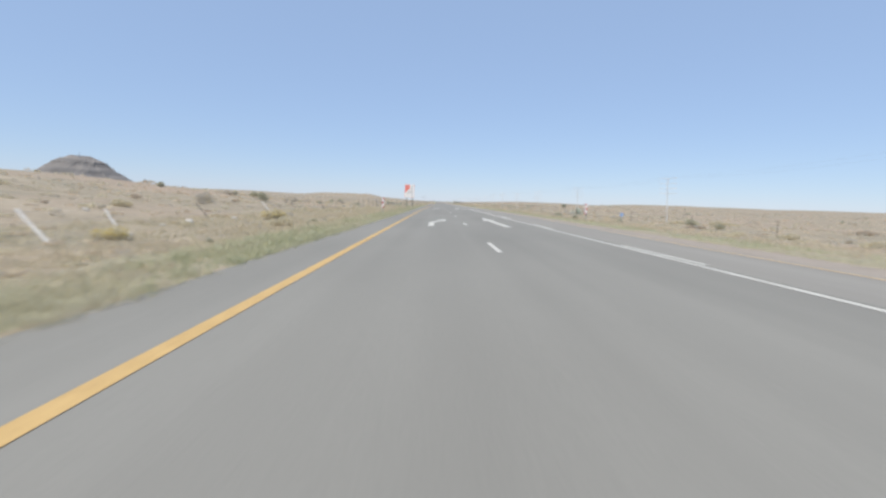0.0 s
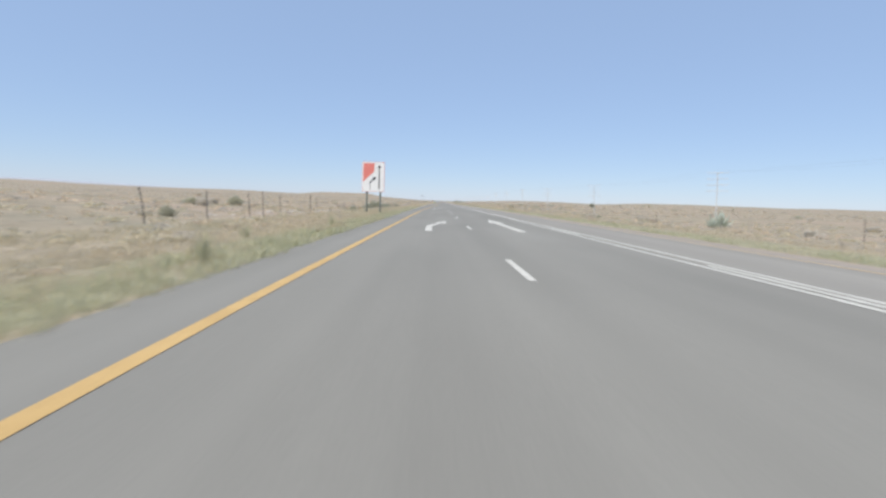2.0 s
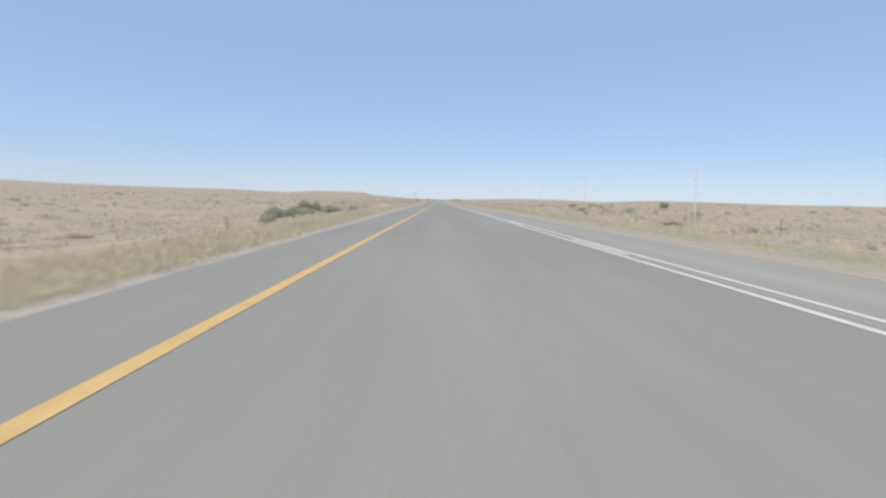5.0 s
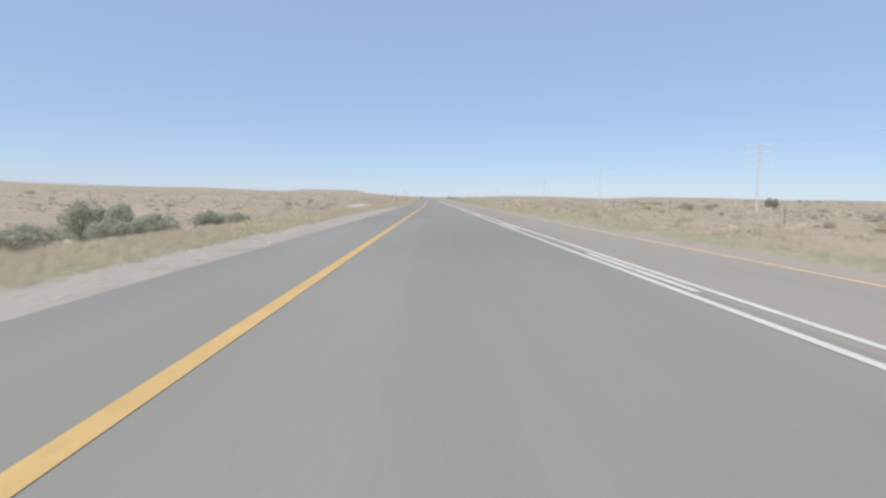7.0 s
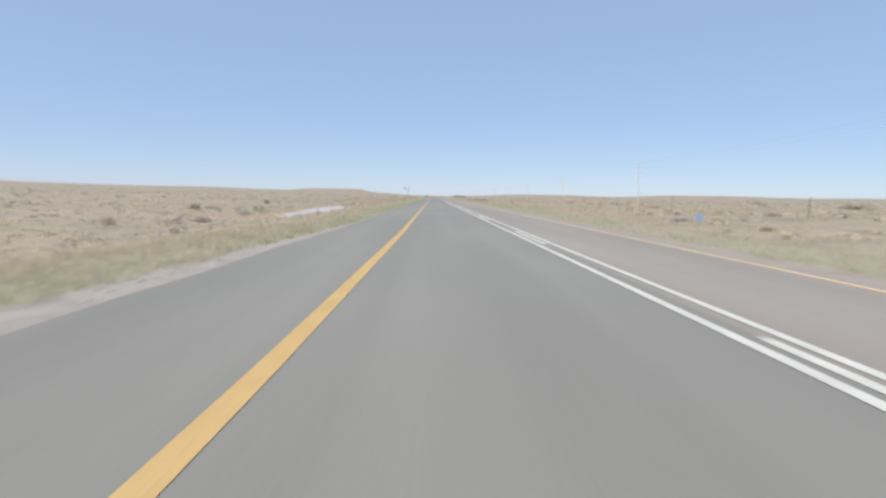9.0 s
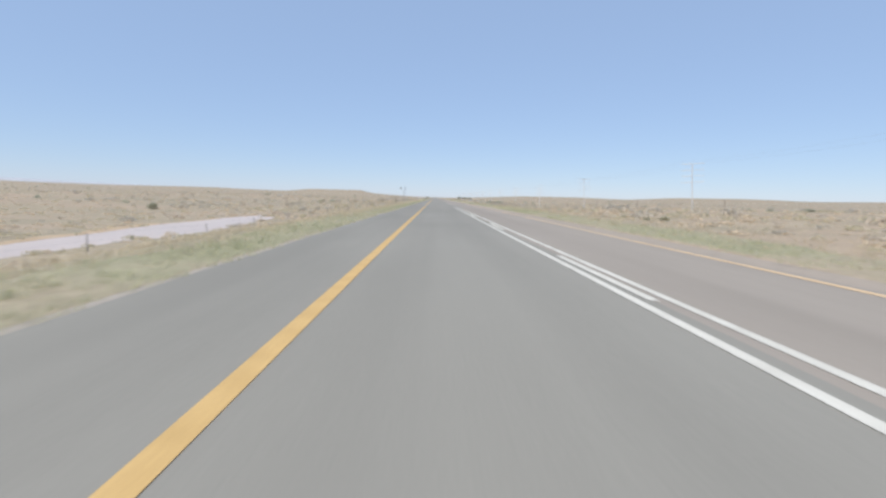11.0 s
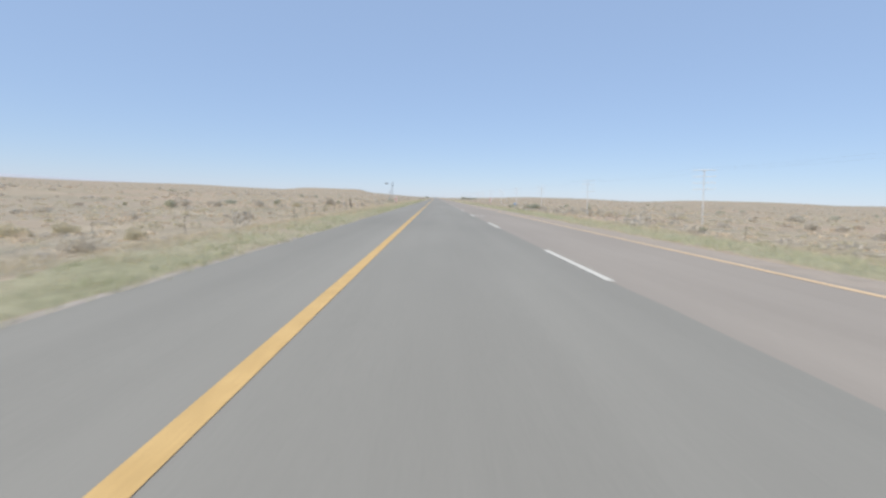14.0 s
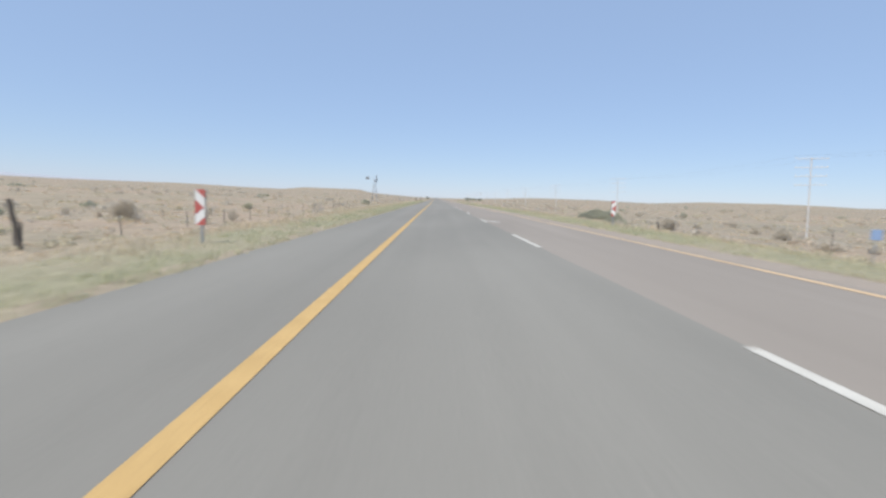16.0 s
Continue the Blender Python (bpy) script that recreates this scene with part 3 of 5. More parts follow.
def merge_sign(x, y):
    w, h, z0 = 1.95, 2.56, 1.69 + bank(x, y)
    base = ground_z(x, y)
    s = empty("road_sign", pose(x, y, base, 0, 0, -2), "white and red lane-ends sign with black arrows on timber posts", "road sign")
    z0 -= base
    rr = rounded_rect(0.07, w / h)
    part("panel", flat_bm(rr, lambda u, v: ((u - 0.5) * w, 0.02, z0 + v * h), 0.04), SIGN_BACK, s)
    sign_face("border", rr, SIGN_RED, s, w, h, z0, -0.024)
    inner = [(0.5 + (u - 0.5) * 0.97, 0.5 + (v - 0.5) * 0.978) for u, v in rr]
    sign_face("face", inner, SIGN_WHITE, s, w, h, z0, -0.028)
    sign_face("red_field", [(0.06, 0.33), (0.55, 0.69), (0.55, 0.955), (0.06, 0.955)], SIGN_RED, s, w, h, z0, -0.033)
    sign_face("arrow", [(0.738, 0.085), (0.788, 0.085), (0.788, 0.82), (0.865, 0.795), (0.762, 0.905), (0.66, 0.795), (0.738, 0.82)], SIGN_BLACK, s, w, h, z0, -0.033)
    sign_face("bent_arrow", [(0.338, 0.255), (0.383, 0.255), (0.383, 0.288), (0.548, 0.42), (0.575, 0.385), (0.625, 0.495), (0.455, 0.505), (0.515, 0.455), (0.338, 0.315)], SIGN_BLACK, s, w, h, z0, -0.033)
    for v0, v1 in ((0.09, 0.135), (0.15, 0.185), (0.2, 0.24)):          # peeling shaft
        sign_face("arrow_flake", [(0.338, v0), (0.38, v0 + 0.006), (0.383, v1), (0.36, v1 - 0.012), (0.338, v1)], SIGN_BLACK, s, w, h, z0, -0.033)
    for u in (0.22, 0.82):
        px = (u - 0.5) * w
        part("post", rod_bm((px, 0.12, -0.4), (px, 0.12, z0 + h - 0.1), 0.09, 0.084, 14), CREOSOTE, s)
        for v in (0.2, 0.75):
            part("bracket", box_bm(px - 0.11, px + 0.11, 0.021, 0.06, z0 + v * h - 0.03, z0 + v * h + 0.03), METAL, s)
    return s


merge_sign(-10.7, 95.9)


def chevron_marker(x, y, flip, turn, low, h):
    w = 0.21
    base = ground_z(x, y)
    z0 = low + bank(x, y) - base
    s = empty("hazard_marker", pose(x, y, base, 0, 0, turn), "red and white striped hazard marker plate on a galvanised post", "hazard marker", "hazard markers at culverts")
    fl = (lambda u: 1 - u) if flip else (lambda u: u)
    part("plate", box_bm(-w / 2, w / 2, -0.012, 0.0, z0, z0 + h), SIGN_WHITE, s)
    for side in (-1, 1):
        part("flange", box_bm(side * w / 2 - 0.006, side * w / 2 + 0.006, -0.012, 0.05, z0, z0 + h), SIGN_BACK, s)
    for pts in ([(0.08, 1), (1, 1), (1, 0.76)], [(0, 0.72), (0.9, 0.5), (0, 0.28)], [(1, 0.24), (1, 0), (0.08, 0)]):
        part("red_stripe", flat_bm([(fl(u), v) for u, v in pts], lambda u, v: ((u - 0.5) * w * 0.985, -0.016, z0 + v * h)), MARKER_RED, s)
    part("post", rod_bm((0.02, 0.035, -0.3), (0.02, 0.035, z0 + h - 0.05), 0.032, 0.032, 10, 1), METAL, s)
    return s


for x, y, fl, low, h in ((-9.72, 40.55, False, 0.41, 0.84), (7.38, 40.5, True, 0.41, 0.84), (-7.12, 243.2, False, 0.54, 0.77), (6.97, 243.6, True, 0.5, 0.77), (-7.69, 442.7, False, 0.36, 0.78), (6.57, 456.5, True, 0.42, 0.78)):
    chevron_marker(x, y, fl, 6 if not fl else -6, low, h)


def km_plate(x, y):
    base = ground_z(x, y)
    s = empty("distance_plate", pose(x, y, base, 0, 0, -8), "small blue distance plate on a short steel post", "marker plate", "blue plates along the road")
    low = 0.36 + bank(x, y) - base
    part("plate", box_bm(-0.13, 0.13, -0.01, 0.0, low, low + 0.26, 0.003), BLUE, s)
    part("post", rod_bm((0, 0.02, -0.2), (0, 0.02, low + 0.23), 0.02, 0.02, 8, 1), METAL, s)


for x, y in ((8.93, 36.6), (8.2, 262.5), (8.42, 443.7)):
    km_plate(x, y)

# ---- telephone line ----
POLE_X = 26.5
rng = random.Random(5)
arm_z = [0.12, 0.79, 1.46, 2.13]


def telephone_pole(x, y):
    base = ground_z(x, y)
    top = 6.3
    s = empty("telephone_pole", pose(x, y, base, 0, 0, 0), "weathered pale timber pole with four crossarms carrying wires", "utility pole", "poles along the line")
    part("pole", rod_bm((0, 0, -0.5), (0, 0, top), 0.062, 0.045, 10, 5), WOOD_POLE, s)
    for a in arm_z:
        arm = part("crossarm", box_bm(-1.25, 1.25, -0.09, -0.04, top - a - 0.024, top - a + 0.024, 0.006), WOOD_POLE, s)
        for i in (-1.15, -0.75, -0.38, 0.38, 0.75, 1.15):
            part("insulator", rod_bm((i, -0.07, top - a + 0.035), (i, -0.07, top - a + 0.15), 0.035, 0.02, 6, 1), SIGN_WHITE, arm)
    return s


POLE_AT = [(0, -16), (1, 25), (2, 65.8), (3, 108), (4, 150), (5, 191), (6, 231.8), (7, 271.6), (8, 311), (9, 350.6), (10, 389.8), (11, 429.5), (12, 469), (24, 943)]
pole_ys = [along(k, POLE_AT) for k in range(0, 24)]
first_pole = telephone_pole(POLE_X, pole_ys[0])
sunk = {9: 0.9, 11: 0.2}                # poles set deeper
pole_foot = [ground_z(POLE_X, py) - sunk.get(i, 0.0) for i, py in enumerate(pole_ys)]
for py, foot in zip(pole_ys[1:], pole_foot[1:]):
    copy_thing(first_pole, pose(POLE_X, py, foot, 0, -3.4 + rng.uniform(-1.0, 1.0), rng.uniform(-4, 4)))


def wire(name, pts, r, mat, parent=None):
    vs, fs = [], []
    for x, y, z in pts:
        vs += [(x - r, y, z), (x, y, z + r), (x + r, y, z), (x, y, z - r)]
    for i in range(len(pts) - 1):
        for k in range(4):
            fs.append((i * 4 + k, i * 4 + (k + 1) % 4, i * 4 + 4 + (k + 1) % 4, i * 4 + 4 + k))
    return sheet(name, vs, fs, mat, parent)


for a, offs in ((0.12, (-1.15, 1.15)),):
    for o in offs:
        pts = []
        for ya, yb, fa, fb in zip(pole_ys, pole_ys[1:], pole_foot, pole_foot[1:]):
            za, zb = fa + 6.3 - a + 0.15, fb + 6.3 - a + 0.15
            for i in range(10):
                f = i / 10
                pts.append((POLE_X - 0.35 + o, ya + (yb - ya) * f - 0.09, za + (zb - za) * f - 2.0 * f * (1 - f)))
        tagged(wire("overhead_wire", pts, 0.0028, SIGN_BACK), "thin dark overhead telephone wire sagging between poles", "wire", "telephone wires")

# ---- fences ----
LEFT_FENCE = [(-6, -12.4), (10.3, -13.2), (15, -14.9), (22.7, -15.7), (31, -15.4), (41, -15.6), (61, -15.0), (79.8, -15.1), (83.2, -15.6), (92.7, -15.25), (96.9, -16.4), (99.6, -16.5), (106, -15.0), (230, -12.0), (300, -13.9), (420, -15.0), (640, -15.0)]
RIGHT_FENCE = [(-6, 17.3), (640, 17.3)]
LEFT_HEIGHT = [(-6, 1.0), (8, 1.14), (12, 1.14), (14, 0.85), (16, 0.7), (21, 0.62), (22, 1.08), (34, 1.15), (38, 0.9), (60, 0.95), (76, 1.38), (99, 1.38), (106, 0.8), (230, 0.62), (350, 0.7), (418, 1.15), (424, 0.8), (640, 0.95)]
RIGHT_HEIGHT = [(-6, 1.2), (640, 1.2)]
LEAN = [(-6, 50), (24, 49), (31, 45), (42, 40), (60, 6), (80, 1), (640, 3)]
UPRIGHT = [(-6, 1), (640, 1)]


def fence_run(line, ys, label, heights, lean, seed, mat, pale=(), thick=()):
    """Posts at the places given, each a little crooked, with three slack wires."""
    r = random.Random(seed)
    y0 = ys[0]
    x = along(y0, line)
    f = empty("fence", pose(x, y0, 0), label, "fence")
    tops = []
    for y in ys:
        px = along(y, line) + r.uniform(-0.1, 0.1)
        gz = ground_z(px, y)
        ang = radians(along(y, lean) + r.uniform(-3, 3))
        h = along(y, heights) * r.uniform(0.92, 1.06)
        tip = (px - math.sin(ang) * h, y + r.uniform(-0.1, 0.1), gz + math.cos(ang) * h)
        rad = along(y, thick) * r.choice((0.75, 0.9, 1.05))
        if y in pale:
            part("post", rod_bm((px - x, y - y0, gz - 0.3), (tip[0] - x, tip[1] - y0, tip[2]), 0.038, 0.032, 8, 4, 0.012, r), WOOD_PALE, f, "bleached pale timber post")
        else:
            part("post", rod_bm((px - x, y - y0, gz - 0.3), (tip[0] - x, tip[1] - y0, tip[2]), rad, rad * 0.85, 8, 4, 0.012, r), mat, f)
        tops.append((Vector((px - x, y - y0, gz)), Vector((tip[0] - x, tip[1] - y0, tip[2]))))
    for fr in (0.3, 0.6, 0.92):
        wire("wire", [tuple(a.lerp(b, fr)) for a, b in tops], 0.002, SIGN_BACK, f)
    return f


def spaced(a, b, step, seed):
    q, out = random.Random(seed), [a]
    while out[-1] + step < b:
        out.append(out[-1] + step * q.uniform(0.82, 1.18))
    return out


PALE = (5.0, 10.3, 15.1, 30.6)
left_posts = [5.0, 10.3, 15.1, 22.7, 30.6, 36.0, 45.0, 53.0, 61.2, 64.5, 70.5, 75.0, 79.8, 83.2, 86.3, 92.7, 96.9, 99.6, 105.8, 110.0, 111.8, 116.6] + spaced(158, 190, 5.5, 4) + spaced(232, 416, 7.6, 5) + [421.0, 424.9, 428.9, 432.4, 438.2, 441.8] + spaced(446.5, 620, 4.4, 6)
fence_run(LEFT_FENCE, left_posts, "sagging wire fence on thin weathered posts, partly leaning", LEFT_HEIGHT, LEAN, 11, WOOD_GREY, PALE, [(-6, 0.034), (60, 0.032), (99, 0.03), (104, 0.022), (416, 0.02), (421, 0.03), (640, 0.03)])
fence_run(RIGHT_FENCE, spaced(-6, 620, 13.0, 7), "wire fence on thin weathered posts in scrub", RIGHT_HEIGHT, UPRIGHT, 12, WOOD_GREY, (), [(-6, 0.03), (640, 0.03)])


def strainer(x, y):
    g = ground_z(x, y)
    s = empty("fence_brace", pose(x, y, g, 0, 0, 4), "grey timber strainer frame with a diagonal brace", "fence brace")
    part("post", rod_bm((-0.85, 0, -0.4), (-0.85, 0, 1.2), 0.05, 0.045, 10, 3), WOOD_GREY, s)
    part("post", rod_bm((0.85, 0, -0.4), (0.85, 0, 1.28), 0.062, 0.055, 10, 3), WOOD_GREY, s)
    part("rail", rod_bm((-0.85, 0, 1.1), (0.85, 0, 1.14), 0.036, 0.036, 8, 3), WOOD_GREY, s)
    part("diagonal", rod_bm((-0.78, 0.02, 0.12), (0.8, 0.02, 1.05), 0.032, 0.032, 8, 3), WOOD_GREY, s)


strainer(17.3, 74.6)


def stump_post(x, y, h, r, lx, label):
    g = ground_z(x, y)
    tagged(part("marker_post", rod_bm((0, 0, -0.3), (lx, 0, h), r, r * 0.8, 9, 4, 0.02, random.Random(int(x * 10 + y))), WOOD_DARK), label, "post").matrix_world = pose(x, y, g)


stump_post(-14.08, 445.6, 1.45, 0.085, -0.3, "thick dark weathered timber strainer post leaning in grass")
stump_post(-14.5, 446.0, 0.8, 0.04, 0.1, "split dark timber stay beside a strainer post")
stump_post(10.3, 459.0, 0.55, 0.06, -0.25, "short dark leaning post in roadside scrub")
stump_post(10.9, 459.2, 0.6, 0.06, 0.2, "short dark leaning post in roadside scrub")
stump_post(-8.6, 580.0, 1.1, 0.12, 0, "dark roadside post far along the verge")
stump_post(-7.4, 584.0, 1.1, 0.12, 0, "dark roadside post far along the verge")


# ---- wind pump ----
def wind_pump(x, y):
    g = ground_z(x, y)
    s = empty("wind_pump", pose(x, y, g, 0, 0, 0), "steel lattice wind pump with edge-on wheel and tail vane", "wind pump")
    H_T = 6.3
    for sx, sy in ((-1, -1), (1, -1), (1, 1), (-1, 1)):
        part("leg", rod_bm((sx * 0.8, sy * 0.8, -0.2), (sx * 0.1, sy * 0.1, H_T), 0.05, 0.04, 6, 1), METAL, s)
    for k in range(5):
        f0, f1 = k / 5, (k + 1) / 5
        c0, c1 = 0.8 - 0.7 * f0, 0.8 - 0.7 * f1
        for (ax, ay), (bx, by) in (((-1, -1), (1, -1)), ((1, -1), (1, 1)), ((1, 1), (-1, 1)), ((-1, 1), (-1, -1))):
            part("brace", rod_bm((ax * c0, ay * c0, H_T * f0), (bx * c1, by * c1, H_T * f1), 0.022, 0.022, 5, 1), METAL, s)
    wheel = part("hub", rod_bm((0.1, 0, H_T + 0.1), (0.55, 0, H_T + 0.1), 0.09, 0.07, 10, 1), METAL, s)
    for k in range(12):
        a = k * math.tau / 12
        c, sn = math.cos(a), math.sin(a)
        bm = flat_bm([(0.25, -0.06), (0.95, -0.2), (0.95, 0.2), (0.25, 0.06)], lambda u, v: (0.45 + v * 0.5, u * c - v * sn, H_T + 0.1 + u * sn + v * c), 0.01)
        part("blade", bm, SIGN_BACK, wheel)
    part("tail_boom", rod_bm((0, 0, H_T + 0.1), (-1.6, 0, H_T + 0.2), 0.03, 0.03, 6, 1), METAL, s)
    part("tail_vane", flat_bm([(-2.4, -0.3), (-1.5, -0.2), (-1.5, 0.35), (-2.4, 0.45)], lambda u, v: (u, 0.0, H_T + 0.15 + v), 0.015), SIGN_BACK, s)


wind_pump(-19.2, 563)


# ---- plants ----
def leaf_cloud(r, blobs, count, size):
    """Small tilted leaves spread over several uneven lobes, as vertices and faces."""
    vs, fs = [], []
    for _ in range(count):
        bx, by, bz, br, bh = r.choice(blobs)
        a, e = r.uniform(0, math.tau), math.acos(r.uniform(-0.95, 1))
        q = 0.5 + 0.45 * r.random() ** 0.5 + 0.12 * abs(r.gauss(0, 1))
        c = Vector((bx + math.cos(a) * math.sin(e) * br * q, by + math.sin(a) * math.sin(e) * br * q, max(0.02, bz + math.cos(e) * bh * q)))
        s = size * r.uniform(0.6, 1.5)
        u = Vector((r.gauss(0, 1), r.gauss(0, 1), r.gauss(0, 0.8))).normalized()
        w = u.cross(Vector((r.gauss(0, 1), r.gauss(0, 1), r.gauss(0, 1))).normalized())
        k = len(vs)
        vs += [tuple(c - u * s), tuple(c + w * s * 0.55), tuple(c + u * s * 1.1), tuple(c - w * s * 0.55)]
        fs.append((k, k + 1, k + 2, k + 3))
    return vs, fs


def shrub_master(seed, width, height, count, size, mat, label, flowers=0, name="shrub", category="shrub", group="karoo shrubs", lobes=(6, 9)):
    r = random.Random(seed)
    s = empty(name, pose(0, 0, -50), label, category, group)
    blobs = []
    for _ in range(r.randint(*lobes)):
        a, d = r.uniform(0, math.tau), r.uniform(0.05, 0.6 if lobes[0] < 10 else 0.72) * width / 2
        br = width * (r.uniform(0.18, 0.28) if lobes[0] < 10 else r.uniform(0.1, 0.2))
        blobs.append((math.cos(a) * d, math.sin(a) * d, height * r.uniform(0.2, 0.6 - 0.5 * d / width), br, height * r.uniform(0.24, 0.4)))
    vs, fs = leaf_cloud(r, blobs, count, size)
    sheet("foliage", vs, fs, mat, s)
    for b in blobs[:5]:
        part("stem", rod_bm((b[0] * 0.1, b[1] * 0.1, -0.1), (b[0] * 0.8, b[1] * 0.8, b[2] * 0.75), 0.009 * width + 0.006, 0.004, 5, 3, 0.03, r), TWIG, s)
    if flowers:
        fv, ff = leaf_cloud(r, [(b[0], b[1], b[2] + b[4] * 0.35, b[3], b[4] * 0.8) for b in blobs], flowers, size * 0.8)
        sheet("blossom", fv, ff, FLOWER, s)
    return s


shrub_kinds = {
    "dark": shrub_master(2, 1.5, 1.0, 2400, 0.036, LEAF_DRY, "low dark brown shrub on sandy soil"),
    "olive": shrub_master(4, 1.5, 1.0, 2600, 0.036, LEAF_OLIVE, "low olive shrub among dry grass"),
    "grey": shrub_master(1, 1.5, 1.0, 2200, 0.034, LEAF_GREY, "grey half-bare karoo bush on dry soil"),
    "green": shrub_master(3, 1.5, 1.0, 3000, 0.038, LEAF_SOFT, "rounded grey-green bush on dry soil"),
}
big_bush = shrub_master(8, 5.2, 3.4, 26000, 0.065, LEAF_GREEN, "large dense dark green bush in a hollow below the road", lobes=(20, 24))
low_bush = shrub_master(9, 3.4, 1.7, 13000, 0.05, LEAF_GREEN, "broad dark green bush beside the verge", lobes=(16, 20))
grey_bush = shrub_master(15, 2.9, 1.6, 9000, 0.045, LEAF_GREY, "broad soft grey bush standing in dry grass", lobes=(14, 18))
dwarf_kinds = [shrub_master(20 + i, 1.5, 1.0, 1500, 0.045, mat, f"knee-high {c} dwarf bush on stony ground", 0, "dwarf_bush", "dwarf bush", "dwarf bushes") for i, (mat, c) in enumerate(((LEAF_GREY, "grey"), (LEAF_DRY, "brown"), (LEAF_OLIVE, "olive")))]
flower_bush = shrub_master(10, 1.5, 1.0, 2400, 0.036, LEAF_OLIVE, "low shrub covered in yellow flowers", 900)

# x, y, width, height of each bush
DARK_LEFT = [
    (-22.4, 21.4, 0.4, 0.2), (-24.7, 31.5, 0.9, 0.4), (-18.5, 28.1, 0.5, 0.2), (-23.3, 43.9, 0.7, 0.3), (-22.9, 42.3, 0.7, 0.3), (-23.3, 68.0, 0.6, 0.4),
    (-14.1, 82.7, 0.4, 0.2), (-25.7, 109.0, 1.2, 0.4), (-15.9, 80.2, 0.3, 0.1), (-11.1, 75.1, 0.2, 0.1), (-16.2, 113.1, 0.5, 0.4), (-26.6, 261.6, 0.8, 0.3),
    (-15.2, 347.5, 0.3, 0.3), (-19.8, 428.8, 0.7, 0.3)]
DARK_RIGHT = [
    (23.5, 116.6, 0.6, 0.3), (20.3, 110.5, 0.6, 0.3), (17.2, 128.8, 0.7, 0.3), (13.5, 236.8, 0.8, 0.3), (9.2, 235.4, 0.4, 0.4), (10.9, 342.9, 0.3, 0.1),
    (14.8, 346.5, 0.5, 0.2), (8.5, 352.9, 0.5, 0.2), (27.1, 458.4, 0.9, 0.5)]
OLIVE_LEFT = [
    (-23.5, 402.4, 1.5, 0.8), (-21.9, 403.8, 1.4, 0.8), (-15.3, 398.8, 1.0, 0.7),
    (-21.2, 24.9, 1.0, 0.5), (-11.0, 26.6, 1.0, 0.2), (-11.2, 30.9, 0.7, 0.2), (-8.7, 48.0, 0.4, 0.2), (-9.2, 73.3, 0.2, 0.3),
    (-16.5, 113.0, 1.1, 0.6), (-13.5, 114.2, 0.6, 0.2), (-33.4, 262.1, 3.3, 0.5), (-8.3, 225.1, 0.3, 0.1), (-16.0, 346.4, 0.9, 0.5), (-23.7, 360.9, 1.3, 0.3),
    (-14.0, 357.0, 1.2, 0.4), (-23.6, 452.5, 1.7, 0.8)]
OLIVE_RIGHT = [
    (11.6, 48.0, 1.8, 0.4), (20.5, 51.6, 1.8, 0.5), (23.7, 47.7, 2.4, 0.6), (5.0, 25.2, 0.3, 0.1), (15.6, 109.5, 0.9, 0.4), (10.6, 229.8, 1.1, 0.4),
    (12.8, 229.0, 1.6, 0.3), (10.1, 350.9, 0.6, 0.4), (9.1, 337.4, 0.4, 0.1), (27.7, 462.1, 1.3, 0.6), (35.5, 451.0, 1.6, 0.7)]
GREY_LEFT = [
    (-12.9, 392.2, 1.5, 0.7), (-36.4, 441.6, 1.2, 1.0),
    (-23.1, 37.5, 1.2, 0.9), (-30.0, 58.0, 1.4, 0.7), (-22.3, 34.9, 1.0, 0.8), (-22.0, 53.9, 0.6, 0.6), (-14.9, 53.0, 0.5, 0.2),
    (-15.1, 109.1, 0.5, 0.2), (-27.9, 308.4, 2.6, 0.9), (-45.5, 269.1, 1.1, 0.6), (-47.6, 384.0, 2.1, 0.8), (-23.1, 382.9, 1.7, 0.8), (-32.6, 445.0, 1.8, 0.8),
    (-35.6, 442.8, 1.5, 1.0), (-26.5, 445.1, 1.5, 1.0), (-14.8, 420.8, 0.9, 0.3), (-29.6, 453.7, 0.8, 0.5)]
GREY_RIGHT = [
    (8.7, 48.3, 1.2, 0.5), (17.8, 126.0, 1.3, 0.5), (32.2, 134.4, 0.9, 0.4), (52.3, 304.2, 5.4, 1.2), (9.3, 224.0, 0.6, 0.2), (9.8, 222.0, 1.0, 0.3),
    (10.2, 344.1, 0.4, 0.2), (20.4, 456.4, 1.0, 0.5), (23.0, 466.4, 2.2, 1.1), (22.0, 438.5, 0.9, 0.6), (21.8, 434.9, 1.4, 0.4)]
GREEN_LEFT = [
    (-10.7, 11.7, 0.2, 0.2), (-30.7, 61.2, 1.1, 0.6), (-29.2, 63.6, 1.8, 0.8), (-11.3, 24.2, 0.6, 0.2), (-22.8, 49.3, 1.4, 1.1), (-11.0, 25.2, 0.3, 0.2),
    (-11.1, 23.5, 0.4, 0.1), (-21.9, 68.6, 0.8, 0.4), (-24.7, 66.3, 0.8, 0.3), (-26.1, 95.5, 1.8, 0.7), (-26.2, 104.3, 2.0, 1.15),
    (-8.5, 76.2, 0.3, 0.2), (-8.6, 74.3, 0.1, 0.1), (-8.6, 73.5, 0.2, 0.1), (-14.1, 105.0, 1.1, 0.6), (-13.2, 107.9, 0.3, 0.1),
    (-13.6, 109.4, 0.6, 0.2), (-8.5, 104.4, 0.2, 0.1), (-41.0, 321.5, 2.6, 1.2), (-48.0, 376.0, 1.9, 1.3), (-36.1, 439.5, 1.6, 1.1), (-30.3, 462.7, 1.0, 0.7), (-15.6, 423.2, 0.8, 0.3),
    (-24.6, 489.3, 1.4, 0.8)]
